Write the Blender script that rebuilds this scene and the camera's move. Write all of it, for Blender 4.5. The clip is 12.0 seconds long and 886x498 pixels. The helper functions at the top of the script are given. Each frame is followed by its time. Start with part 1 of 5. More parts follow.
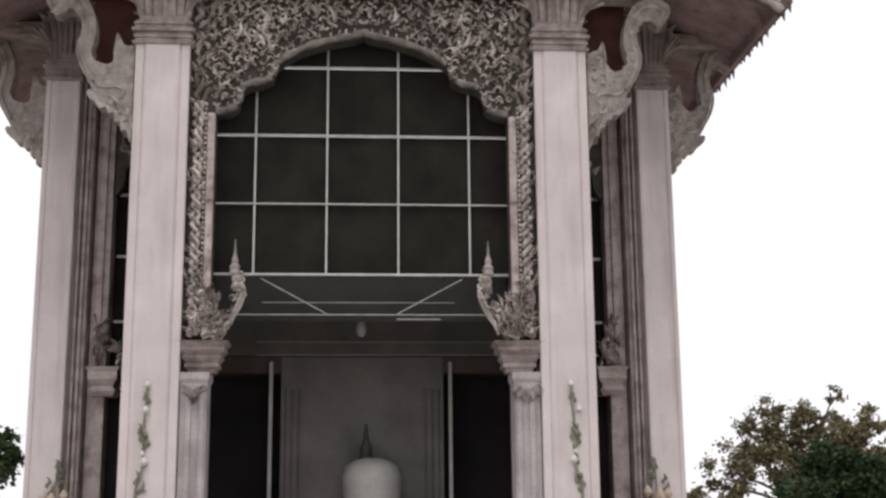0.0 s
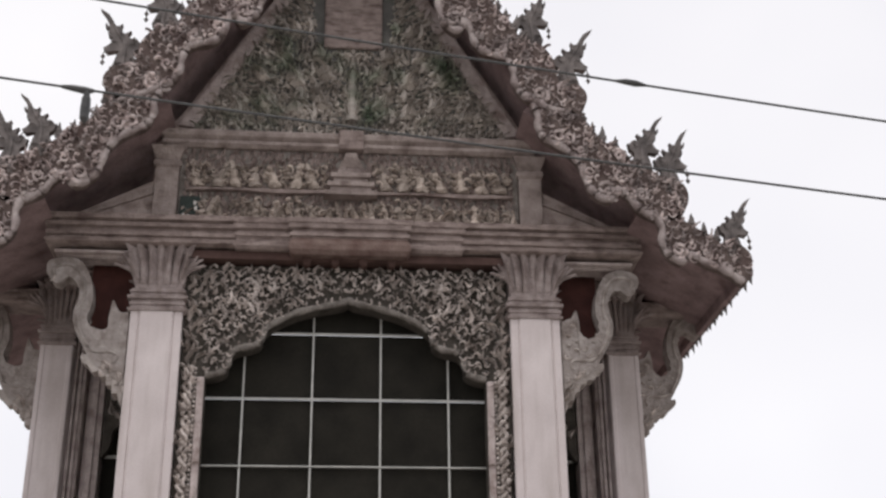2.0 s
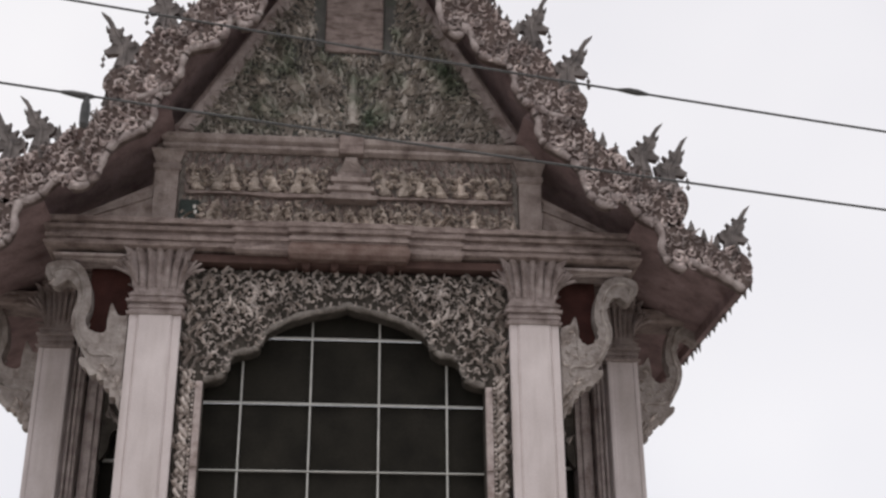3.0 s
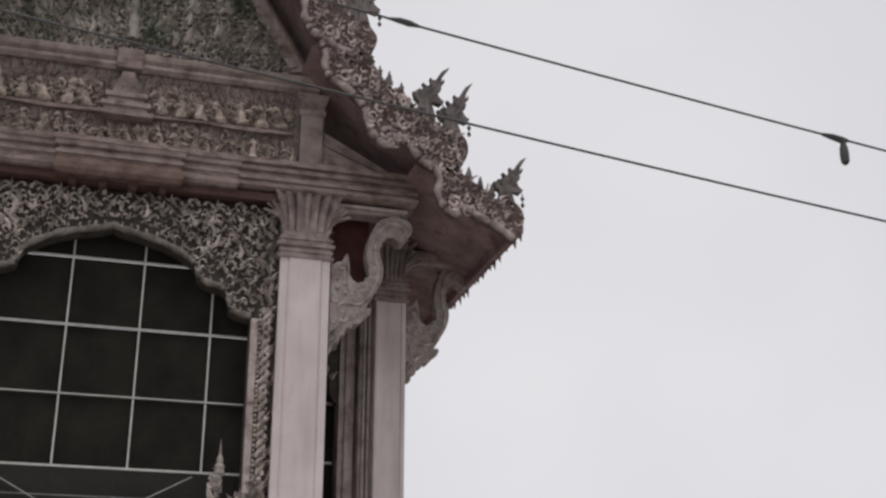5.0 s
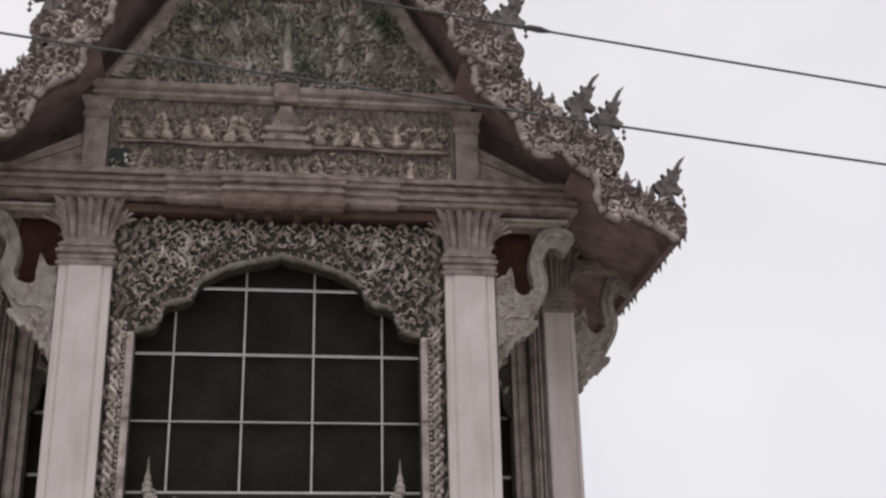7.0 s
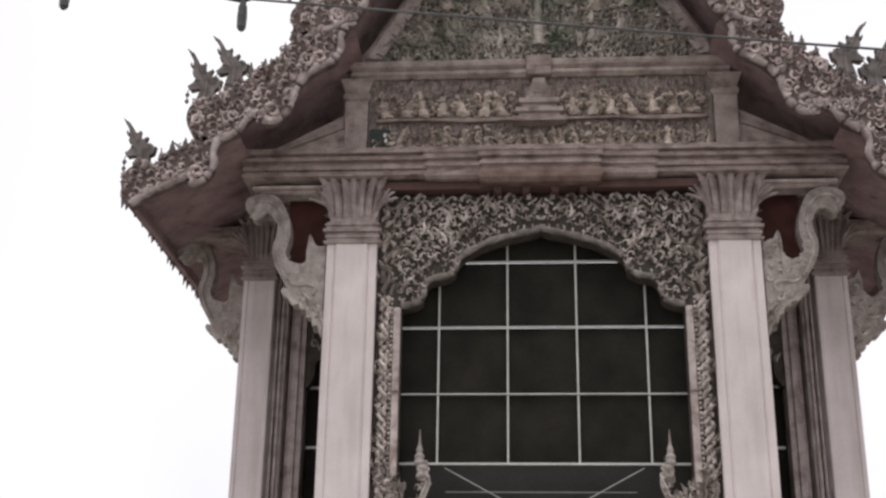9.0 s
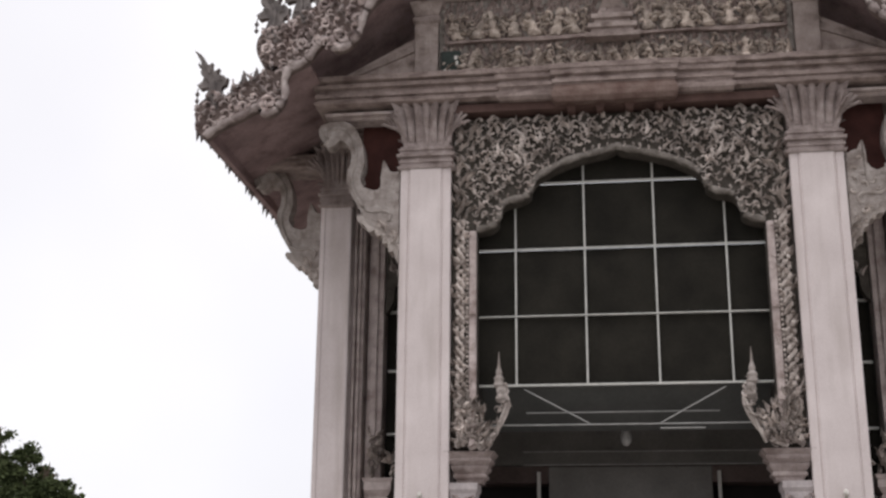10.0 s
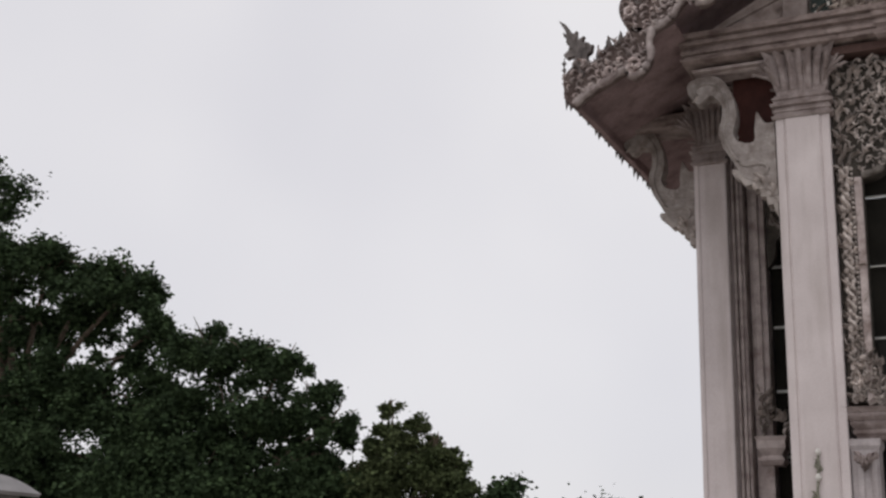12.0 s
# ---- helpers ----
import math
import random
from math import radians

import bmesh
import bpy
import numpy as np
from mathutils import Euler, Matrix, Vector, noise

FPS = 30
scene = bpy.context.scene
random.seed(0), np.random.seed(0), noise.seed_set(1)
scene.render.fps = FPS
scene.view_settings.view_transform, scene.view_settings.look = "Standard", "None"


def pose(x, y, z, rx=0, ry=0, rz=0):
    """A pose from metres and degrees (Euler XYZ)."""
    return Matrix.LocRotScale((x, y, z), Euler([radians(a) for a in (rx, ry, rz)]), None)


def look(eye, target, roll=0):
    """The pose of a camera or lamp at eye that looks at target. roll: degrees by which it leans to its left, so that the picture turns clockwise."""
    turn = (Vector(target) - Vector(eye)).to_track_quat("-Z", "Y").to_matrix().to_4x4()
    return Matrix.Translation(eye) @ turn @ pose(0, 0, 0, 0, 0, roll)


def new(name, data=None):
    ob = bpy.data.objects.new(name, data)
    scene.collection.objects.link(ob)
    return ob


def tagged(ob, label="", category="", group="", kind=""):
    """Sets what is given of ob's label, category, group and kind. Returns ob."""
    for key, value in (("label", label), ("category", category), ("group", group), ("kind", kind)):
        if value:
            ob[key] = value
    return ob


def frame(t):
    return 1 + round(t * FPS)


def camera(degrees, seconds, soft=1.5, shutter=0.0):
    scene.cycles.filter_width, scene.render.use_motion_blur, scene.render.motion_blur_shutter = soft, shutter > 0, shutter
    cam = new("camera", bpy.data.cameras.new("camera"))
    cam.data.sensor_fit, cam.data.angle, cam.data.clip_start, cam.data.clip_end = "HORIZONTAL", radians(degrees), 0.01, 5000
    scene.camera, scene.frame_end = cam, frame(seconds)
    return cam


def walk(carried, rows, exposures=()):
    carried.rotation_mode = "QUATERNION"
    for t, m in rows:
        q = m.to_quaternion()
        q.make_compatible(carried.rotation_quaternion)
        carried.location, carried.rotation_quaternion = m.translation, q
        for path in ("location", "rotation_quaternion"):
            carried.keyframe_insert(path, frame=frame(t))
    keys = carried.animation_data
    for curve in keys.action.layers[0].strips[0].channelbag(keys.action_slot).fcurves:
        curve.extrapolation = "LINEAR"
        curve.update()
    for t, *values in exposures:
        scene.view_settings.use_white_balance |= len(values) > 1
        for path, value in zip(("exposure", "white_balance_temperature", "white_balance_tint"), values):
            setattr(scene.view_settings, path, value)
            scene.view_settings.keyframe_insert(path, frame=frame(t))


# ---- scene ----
# ---------------------------------------------------------------- camera
EXPO = [(0.0, 0.36), (1.0, 0.30), (2.5, 0.12), (4.3, -0.05), (5.5, -0.22), (6.5, -0.22), (7.5, 0.22), (9.5, 0.30), (10.5, 0.15), (12.0, -0.12)]
cam = camera(38.914, 12.0, soft=2.6)
walk(cam, [
    (0.0, pose(-0.069, -9.512, 1.665) @ pose(0, 0, 0, 0, 0, -4.16) @ pose(0, 0, 0, 101.77) @ pose(0, 0, 0, 0, 0, -0.50)),
    (0.5, pose(-0.109, -9.586, 1.627) @ pose(0, 0, 0, 0, 0, -4.49) @ pose(0, 0, 0, 104.96) @ pose(0, 0, 0, 0, 0, -1.14)),
    (1.0, pose(-0.146, -9.729, 1.620) @ pose(0, 0, 0, 0, 0, -5.04) @ pose(0, 0, 0, 108.44) @ pose(0, 0, 0, 0, 0, -0.93)),
    (1.5, pose(-0.198, -9.812, 1.614) @ pose(0, 0, 0, 0, 0, -5.68) @ pose(0, 0, 0, 111.40) @ pose(0, 0, 0, 0, 0, -1.04)),
    (2.0, pose(-0.186, -9.891, 1.594) @ pose(0, 0, 0, 0, 0, -5.72) @ pose(0, 0, 0, 113.53) @ pose(0, 0, 0, 0, 0, -0.79)),
    (2.5, pose(-0.191, -9.900, 1.606) @ pose(0, 0, 0, 0, 0, -5.35) @ pose(0, 0, 0, 114.27) @ pose(0, 0, 0, 0, 0, -1.06)),
    (2.7, pose(-0.191, -9.893, 1.608) @ pose(0, 0, 0, 0, 0, -5.31) @ pose(0, 0, 0, 114.09) @ pose(0, 0, 0, 0, 0, -0.75)),
    (4.3, pose(-0.137, -9.847, 1.614) @ pose(0, 0, 0, 0, 0, -11.49) @ pose(0, 0, 0, 111.94) @ pose(0, 0, 0, 0, 0, 0.52)),
    (4.5, pose(-0.129, -9.834, 1.601) @ pose(0, 0, 0, 0, 0, -12.92) @ pose(0, 0, 0, 111.54) @ pose(0, 0, 0, 0, 0, 0.61)),
    (5.0, pose(-0.108, -9.823, 1.614) @ pose(0, 0, 0, 0, 0, -16.43) @ pose(0, 0, 0, 110.84) @ pose(0, 0, 0, 0, 0, -0.01)),
    (5.5, pose(-0.042, -9.826, 1.612) @ pose(0, 0, 0, 0, 0, -19.43) @ pose(0, 0, 0, 110.27) @ pose(0, 0, 0, 0, 0, -0.64)),
    (6.0, pose(-0.047, -9.862, 1.608) @ pose(0, 0, 0, 0, 0, -20.01) @ pose(0, 0, 0, 109.88) @ pose(0, 0, 0, 0, 0, -1.62)),
    (6.5, pose(-0.049, -9.881, 1.588) @ pose(0, 0, 0, 0, 0, -14.56) @ pose(0, 0, 0, 110.93) @ pose(0, 0, 0, 0, 0, -1.69)),
    (7.0, pose(-0.056, -9.831, 1.601) @ pose(0, 0, 0, 0, 0, -8.19) @ pose(0, 0, 0, 111.57) @ pose(0, 0, 0, 0, 0, -1.28)),
    (7.5, pose(-0.148, -9.835, 1.588) @ pose(0, 0, 0, 0, 0, -2.78) @ pose(0, 0, 0, 111.70) @ pose(0, 0, 0, 0, 0, -1.12)),
    (7.7, pose(-0.175, -9.821, 1.593) @ pose(0, 0, 0, 0, 0, -0.51) @ pose(0, 0, 0, 111.69) @ pose(0, 0, 0, 0, 0, -1.20)),
    (9.3, pose(-0.059, -9.746, 1.563) @ pose(0, 0, 0, 0, 0, 5.10) @ pose(0, 0, 0, 109.70) @ pose(0, 0, 0, 0, 0, 0.64)),
    (9.5, pose(-0.021, -9.757, 1.602) @ pose(0, 0, 0, 0, 0, 6.00) @ pose(0, 0, 0, 108.85) @ pose(0, 0, 0, 0, 0, 0.28)),
    (10.0, pose(0.026, -9.720, 1.643) @ pose(0, 0, 0, 0, 0, 8.52) @ pose(0, 0, 0, 106.68) @ pose(0, 0, 0, 0, 0, 0.54)),
    (10.5, pose(0.009, -9.712, 1.631) @ pose(0, 0, 0, 0, 0, 13.28) @ pose(0, 0, 0, 105.49) @ pose(0, 0, 0, 0, 0, 0.85)),
    (11.0, pose(-0.016, -9.753, 1.566) @ pose(0, 0, 0, 0, 0, 18.66) @ pose(0, 0, 0, 105.30) @ pose(0, 0, 0, 0, 0, 0.87)),
    (11.5, pose(-0.037, -9.791, 1.536) @ pose(0, 0, 0, 0, 0, 23.24) @ pose(0, 0, 0, 104.95) @ pose(0, 0, 0, 0, 0, 1.68)),
    (12.0, pose(-0.086, -9.805, 1.588) @ pose(0, 0, 0, 0, 0, 25.51) @ pose(0, 0, 0, 104.90) @ pose(0, 0, 0, 0, 0, 1.38)),
], EXPO)

# ---------------------------------------------------------------- sky and sun
world = bpy.data.worlds.new("overcast")
scene.world = world
world.use_nodes = True
wt = world.node_tree
wt.nodes.clear()
w_out = wt.nodes.new("ShaderNodeOutputWorld")
w_bg = wt.nodes.new("ShaderNodeBackground")
w_sky = wt.nodes.new("ShaderNodeTexSky")
w_sky.sky_type, w_sky.sun_disc = "NISHITA", False
w_sky.sun_elevation, w_sky.sun_rotation = radians(55), radians(200)
w_gain = wt.nodes.new("ShaderNodeVectorMath")
w_gain.operation = "SCALE"
w_gain.inputs["Scale"].default_value = 0.10
w_co = wt.nodes.new("ShaderNodeTexCoord")
w_noise = wt.nodes.new("ShaderNodeTexNoise")
w_noise.inputs["Scale"].default_value, w_noise.inputs["Detail"].default_value = 2.2, 3.0
w_ramp = wt.nodes.new("ShaderNodeValToRGB")
w_ramp.color_ramp.elements[0].position, w_ramp.color_ramp.elements[0].color = 0.3, (0.80, 0.785, 0.83, 1)
w_ramp.color_ramp.elements[1].position, w_ramp.color_ramp.elements[1].color = 0.75, (0.98, 0.955, 0.965, 1)
w_mix = wt.nodes.new("ShaderNodeMix")
w_mix.data_type = "RGBA"
w_mix.inputs[0].default_value = 0.9
wt.links.new(w_co.outputs["Generated"], w_noise.inputs["Vector"])
wt.links.new(w_noise.outputs["Fac"], w_ramp.inputs["Fac"])
wt.links.new(w_sky.outputs["Color"], w_gain.inputs[0])
wt.links.new(w_gain.outputs["Vector"], w_mix.inputs[6])
wt.links.new(w_ramp.outputs["Color"], w_mix.inputs[7])
wt.links.new(w_mix.outputs[2], w_bg.inputs["Color"])
w_bg.inputs["Strength"].default_value = 1.0
wt.links.new(w_bg.outputs["Background"], w_out.inputs["Surface"])

sun_data = bpy.data.lights.new("sun", "SUN")
sun_data.energy, sun_data.angle, sun_data.color = 0.7, radians(25), (1.0, 0.96, 0.92)
sun = new("sun", sun_data)
sun.matrix_world = look((-5, -11, 32), (0, 2, 4))


# ---------------------------------------------------------------- materials
def material(name, c1, c2, rough=0.8, scale=6.0, bump=0.3, fine=60.0, stain=None, stain_amount=0.0, metal=0.0, streaks=0.0, vary=0.0, gloss=0.5, patch=3.0):
    """Two-scale noise colour, optional stains or vertical streaks, and fine relief."""
    m = bpy.data.materials.new(name)
    m.use_nodes = True
    nt = m.node_tree
    n, link = nt.nodes, nt.links
    bsdf = n["Principled BSDF"]
    co = n.new("ShaderNodeTexCoord")
    big = n.new("ShaderNodeTexNoise")
    big.inputs["Scale"].default_value, big.inputs["Detail"].default_value = scale, 6
    small = n.new("ShaderNodeTexNoise")
    small.inputs["Scale"].default_value, small.inputs["Detail"].default_value = fine, 4
    link.new(co.outputs["Object"], big.inputs["Vector"])
    link.new(co.outputs["Object"], small.inputs["Vector"])
    ramp = n.new("ShaderNodeValToRGB")
    ramp.color_ramp.elements[0].position, ramp.color_ramp.elements[0].color = 0.32, (*c1, 1)
    ramp.color_ramp.elements[1].position, ramp.color_ramp.elements[1].color = 0.68, (*c2, 1)
    link.new(big.outputs["Fac"], ramp.inputs["Fac"])
    colour = ramp.outputs["Color"]
    grain = n.new("ShaderNodeMix")
    grain.data_type, grain.blend_type = "RGBA", "OVERLAY"
    grain.inputs[0].default_value = 0.25
    link.new(colour, grain.inputs[6])
    link.new(small.outputs["Fac"], grain.inputs[7])
    colour = grain.outputs[2]
    if stain:
        sn = n.new("ShaderNodeTexNoise")
        sn.inputs["Scale"].default_value, sn.inputs["Detail"].default_value = 2.3, 8
        mp = n.new("ShaderNodeMapping")
        mp.inputs["Scale"].default_value = (patch, patch, patch if not streaks else patch / streaks)
        link.new(co.outputs["Object"], mp.inputs["Vector"])
        link.new(mp.outputs["Vector"], sn.inputs["Vector"])
        sr = n.new("ShaderNodeValToRGB")
        sr.color_ramp.elements[0].position, sr.color_ramp.elements[0].color = 0.5, (0, 0, 0, 1)
        sr.color_ramp.elements[1].position, sr.color_ramp.elements[1].color = 0.75, (stain_amount,) * 3 + (1,)
        link.new(sn.outputs["Fac"], sr.inputs["Fac"])
        mx = n.new("ShaderNodeMix")
        mx.data_type = "RGBA"
        link.new(sr.outputs["Color"], mx.inputs[0])
        link.new(colour, mx.inputs[6])
        mx.inputs[7].default_value = (*stain, 1)
        colour = mx.outputs[2]
    if vary:
        geo = n.new("ShaderNodeNewGeometry")
        hs = n.new("ShaderNodeHueSaturation")
        rng = n.new("ShaderNodeMapRange")
        rng.inputs["To Min"].default_value, rng.inputs["To Max"].default_value = 1 - vary, 1 + vary
        link.new(geo.outputs["Random Per Island"], rng.inputs["Value"])
        link.new(rng.outputs["Result"], hs.inputs["Value"])
        link.new(colour, hs.inputs["Color"])
        colour = hs.outputs["Color"]
    link.new(colour, bsdf.inputs["Base Color"])
    bsdf.inputs["Roughness"].default_value, bsdf.inputs["Metallic"].default_value = rough, metal
    bsdf.inputs["Specular IOR Level"].default_value = gloss
    if bump:
        bp = n.new("ShaderNodeBump")
        bp.inputs["Strength"].default_value, bp.inputs["Distance"].default_value = bump, 0.02
        add = n.new("ShaderNodeMath")
        add.operation = "ADD"
        link.new(small.outputs["Fac"], add.inputs[0])
        link.new(big.outputs["Fac"], add.inputs[1])
        link.new(add.outputs[0], bp.inputs["Height"])
        link.new(bp.outputs["Normal"], bsdf.inputs["Normal"])
    return m


M_column = material("column_plaster", (0.565, 0.499, 0.489), (0.68, 0.609, 0.598), 0.75, 2.5, 0.15, 90, (0.36, 0.304, 0.276), 0.5, streaks=8, gloss=0.3)
# streak-stained plaster, greyer and darker than the columns to paint in shadow
M_pilaster_shaded = material("shaded_pilaster_plaster", (0.33, 0.295, 0.295), (0.50, 0.45, 0.448), 0.8, 4, 0.3, 70, (0.21, 0.175, 0.165), 0.8, streaks=5, gloss=0.25)
M_plaster = material("old_plaster", (0.36, 0.295, 0.278), (0.545, 0.471, 0.45), 0.85, 6, 0.6, 45, (0.19, 0.137, 0.121), 0.9, gloss=0.3)
M_carve = material("carved_plaster", (0.341, 0.294, 0.267), (0.616, 0.551, 0.513), 0.85, 9, 0.6, 55, (0.165, 0.13, 0.109), 0.8, vary=0.35, gloss=0.3)
M_bracket = material("bracket_plaster", (0.252, 0.217, 0.199), (0.41, 0.366, 0.343), 0.85, 14, 0.8, 40, (0.155, 0.12, 0.104), 0.9, gloss=0.3)
M_edge = material("grimy_edge_plaster", (0.15, 0.132, 0.118), (0.29, 0.262, 0.238), 0.9, 16, 0.9, 45, (0.10, 0.085, 0.072), 0.9, gloss=0.2)
# plaster behind the leaves, darkened to paint in the shade of the gaps
M_carve_shade = material("carving_gap_shade", (0.048, 0.042, 0.0356), (0.0976, 0.0856, 0.0736), 0.9, 10, 0.6, 50, gloss=0.2)
M_tymp_ground = material("tympanum_ground", (0.0808, 0.077, 0.0722), (0.142, 0.135, 0.125), 0.8, 5, 0.5, 45, (0.075, 0.1, 0.065), 0.6, gloss=0.3)
M_relief = material("relief_plaster", (0.314, 0.263, 0.224), (0.536, 0.458, 0.4), 0.85, 9, 0.6, 60, (0.15, 0.108, 0.0899), 0.7, vary=0.35, gloss=0.3)
# reddish-stained board plaster, darkened to paint shade between the scales
M_barge_shade = material("bargeboard_gap_shade", (0.085, 0.0612, 0.0544), (0.17, 0.132, 0.119), 0.85, 7, 0.5, 50, (0.07, 0.04, 0.036), 0.7, gloss=0.25)
M_frieze = material("frieze_plaster", (0.259, 0.208, 0.191), (0.426, 0.357, 0.328), 0.85, 8, 0.6, 50, (0.1, 0.0687, 0.0572), 0.85, vary=0.25, gloss=0.3)
M_tympanum = material("tympanum_mosaic", (0.27, 0.239, 0.213), (0.499, 0.449, 0.404), 0.7, 5, 0.6, 45, (0.085, 0.14, 0.08), 0.95, vary=0.35, gloss=0.4, patch=1.2)
M_barge = material("bargeboard_plaster", (0.339, 0.279, 0.268), (0.564, 0.489, 0.465), 0.8, 7, 0.5, 50, (0.12, 0.0707, 0.0613), 0.85, vary=0.5, gloss=0.3)
M_fin = material("finial_plaster", (0.0864, 0.0756, 0.0734), (0.217, 0.191, 0.18), 0.8, 9, 0.4, 60, gloss=0.3)
M_soffit = material("soffit_wood", (0.178, 0.124, 0.121), (0.325, 0.237, 0.233), 0.8, 3, 0.4, 40, (0.08, 0.0442, 0.0409), 0.6, gloss=0.25)
M_red = material("red_paint", (0.05, 0.019, 0.016), (0.09, 0.034, 0.028), 0.8, 6, 0.25, 60, gloss=0.25)
M_redbrown = material("red_brown_paint", (0.065, 0.038, 0.033), (0.115, 0.070, 0.060), 0.85, 5, 0.3, 50, gloss=0.2)
M_tile = material("roof_tile", (0.16, 0.07, 0.05), (0.26, 0.12, 0.08), 0.7, 6, 0.3, 60)
M_bar = material("painted_bar", (0.44, 0.44, 0.414), (0.581, 0.572, 0.537), 0.5, 12, 0.05, 80)
# dull near-black stands in for the dark interior behind the bars
M_shaded_pane = material("shaded_pane", (0.0157, 0.0146, 0.0124), (0.027, 0.0248, 0.0204), 0.9, 3, 0.02, 40, gloss=0.08)
M_inner = material("inner_wall", (0.14, 0.133, 0.124), (0.205, 0.195, 0.183), 0.8, 3, 0.2, 50)
# near-black base puts the unlit interior's shade into the wall colour
M_inner_shade = material("inner_shade", (0.010, 0.008, 0.008), (0.018, 0.0145, 0.014), 0.9, 3, 0.1, 40)
M_ceiling = material("dark_ceiling", (0.13, 0.135, 0.13), (0.20, 0.205, 0.195), 0.6, 3, 0.1, 40)
M_lintel = material("lintel_brown", (0.085, 0.062, 0.058), (0.13, 0.10, 0.092), 0.85, 4, 0.3, 40, gloss=0.2)
M_urn = material("white_urn", (0.46, 0.445, 0.42), (0.60, 0.58, 0.55), 0.5, 6, 0.1, 60)
M_metal = material("dark_metal", (0.03, 0.03, 0.03), (0.07, 0.065, 0.06), 0.5, 15, 0.1, 80)
M_cable = material("cable_rubber", (0.03, 0.03, 0.03), (0.07, 0.068, 0.066), 0.45, 20, 0.1, 90)
M_wire = material("grey_wire", (0.0315, 0.0315, 0.0308), (0.056, 0.0553, 0.0539), 0.38, 30, 0.05, 200, gloss=0.6)
M_petal = material("white_petal", (0.5, 0.48, 0.44), (0.66, 0.63, 0.59), 0.6, 30, 0.1, 90)
M_stem = material("dry_green_stem", (0.14, 0.14, 0.10), (0.27, 0.26, 0.20), 0.7, 20, 0.1, 80)
M_pink = material("faded_flower", (0.38, 0.29, 0.21), (0.56, 0.46, 0.38), 0.7, 25, 0.1, 80)
M_beam = material("beam_plaster", (0.2, 0.154, 0.14), (0.335, 0.272, 0.249), 0.85, 7, 0.6, 45, (0.08, 0.0511, 0.0439), 0.85, streaks=0.3, gloss=0.25)
M_capital = material("grimy_capital_plaster", (0.23, 0.185, 0.174), (0.4, 0.339, 0.322), 0.85, 8, 0.7, 50, (0.13, 0.0933, 0.0818), 0.9, gloss=0.3)
M_fadered = material("faded_red_plaster", (0.12, 0.075, 0.064), (0.20, 0.145, 0.125), 0.85, 9, 0.5, 50, (0.09, 0.05, 0.042), 0.8, gloss=0.25)
M_brace = material("dull_grey_bar", (0.27, 0.27, 0.26), (0.38, 0.375, 0.36), 0.55, 12, 0.05, 80)
M_mosaic = material("blue_green_mosaic", (0.018, 0.026, 0.023), (0.034, 0.046, 0.040), 0.85, 20, 0.3, 70)
M_bulb = material("lamp_glass", (0.36, 0.36, 0.36), (0.46, 0.46, 0.45), 0.3, 10, 0.0, 60)
M_leaf = material("leaf_green", (0.020, 0.034, 0.016), (0.050, 0.078, 0.034), 0.85, 1.2, 0.0, 30, vary=0.35, gloss=0.12)
M_leaf2 = material("leaf_olive", (0.042, 0.0567, 0.0231), (0.084, 0.102, 0.0462), 0.85, 1.2, 0.0, 30, vary=0.5, gloss=0.12)
M_twig = material("leaf_brown_olive", (0.115, 0.098, 0.052), (0.205, 0.175, 0.105), 0.85, 1.2, 0.0, 30, vary=0.5, gloss=0.12)
M_bark = material("bark", (0.07, 0.05, 0.035), (0.14, 0.105, 0.075), 0.9, 5, 0.6, 30)
M_ground = material("ground_concrete", (0.31, 0.29, 0.26), (0.42, 0.395, 0.36), 0.9, 0.6, 0.3, 20, (0.24, 0.22, 0.185), 0.5)
M_sheet = material("roof_sheet", (0.20, 0.19, 0.19), (0.28, 0.265, 0.265), 0.6, 2, 0.1, 30)
M_awning = material("awning_sheet_grey", (0.054, 0.0569, 0.054), (0.0828, 0.0864, 0.0828), 0.6, 2, 0.1, 30)


# ---------------------------------------------------------------- mesh helpers
def finish(name, bm, mat, smooth=False):
    bmesh.ops.recalc_face_normals(bm, faces=bm.faces)
    me = bpy.data.meshes.new(name)
    bm.to_mesh(me)
    bm.free()
    me.materials.append(mat)
    if smooth:
        me.polygons.foreach_set("use_smooth", [True] * len(me.polygons))
    return me


def part(name, bm, mat, parent=None, label="", smooth=False):
    ob = new(name, finish(name, bm, mat, smooth))
    if parent:
        ob.parent = parent
    if label:
        ob["label"] = label
    return ob


def thing(name, label, category, group="", kind="", at=(0, 0, 0)):
    e = new(name)
    e.location = at
    return tagged(e, label, category, group, kind)


def box(bm, x0, x1, y0, y1, z0, z1, bevel=0.0):
    r = bmesh.ops.create_cube(bm, size=1.0)
    bmesh.ops.transform(bm, matrix=Matrix.Translation(((x0 + x1) / 2, (y0 + y1) / 2, (z0 + z1) / 2)) @ Matrix.Diagonal((x1 - x0, y1 - y0, z1 - z0, 1)), verts=r["verts"])
    if bevel:
        es = {e for v in r["verts"] for e in v.link_edges}
        bmesh.ops.bevel(bm, geom=list(es), offset=bevel, segments=2, affect="EDGES", profile=0.5)


def stack(bm, cx, cy, hw, hd, profile):
    """A rectangular moulded shaft: loops at (z, how far it stands out)."""
    rings = []
    for z, o in profile:
        rings.append([bm.verts.new((cx + sx * (hw + o), cy + sy * (hd + o), z)) for sx, sy in ((-1, -1), (1, -1), (1, 1), (-1, 1))])
    for a, b in zip(rings, rings[1:]):
        for i in range(4):
            bm.faces.new((a[i], a[(i + 1) % 4], b[(i + 1) % 4], b[i]))
    bm.faces.new(rings[0])
    bm.faces.new(rings[-1])


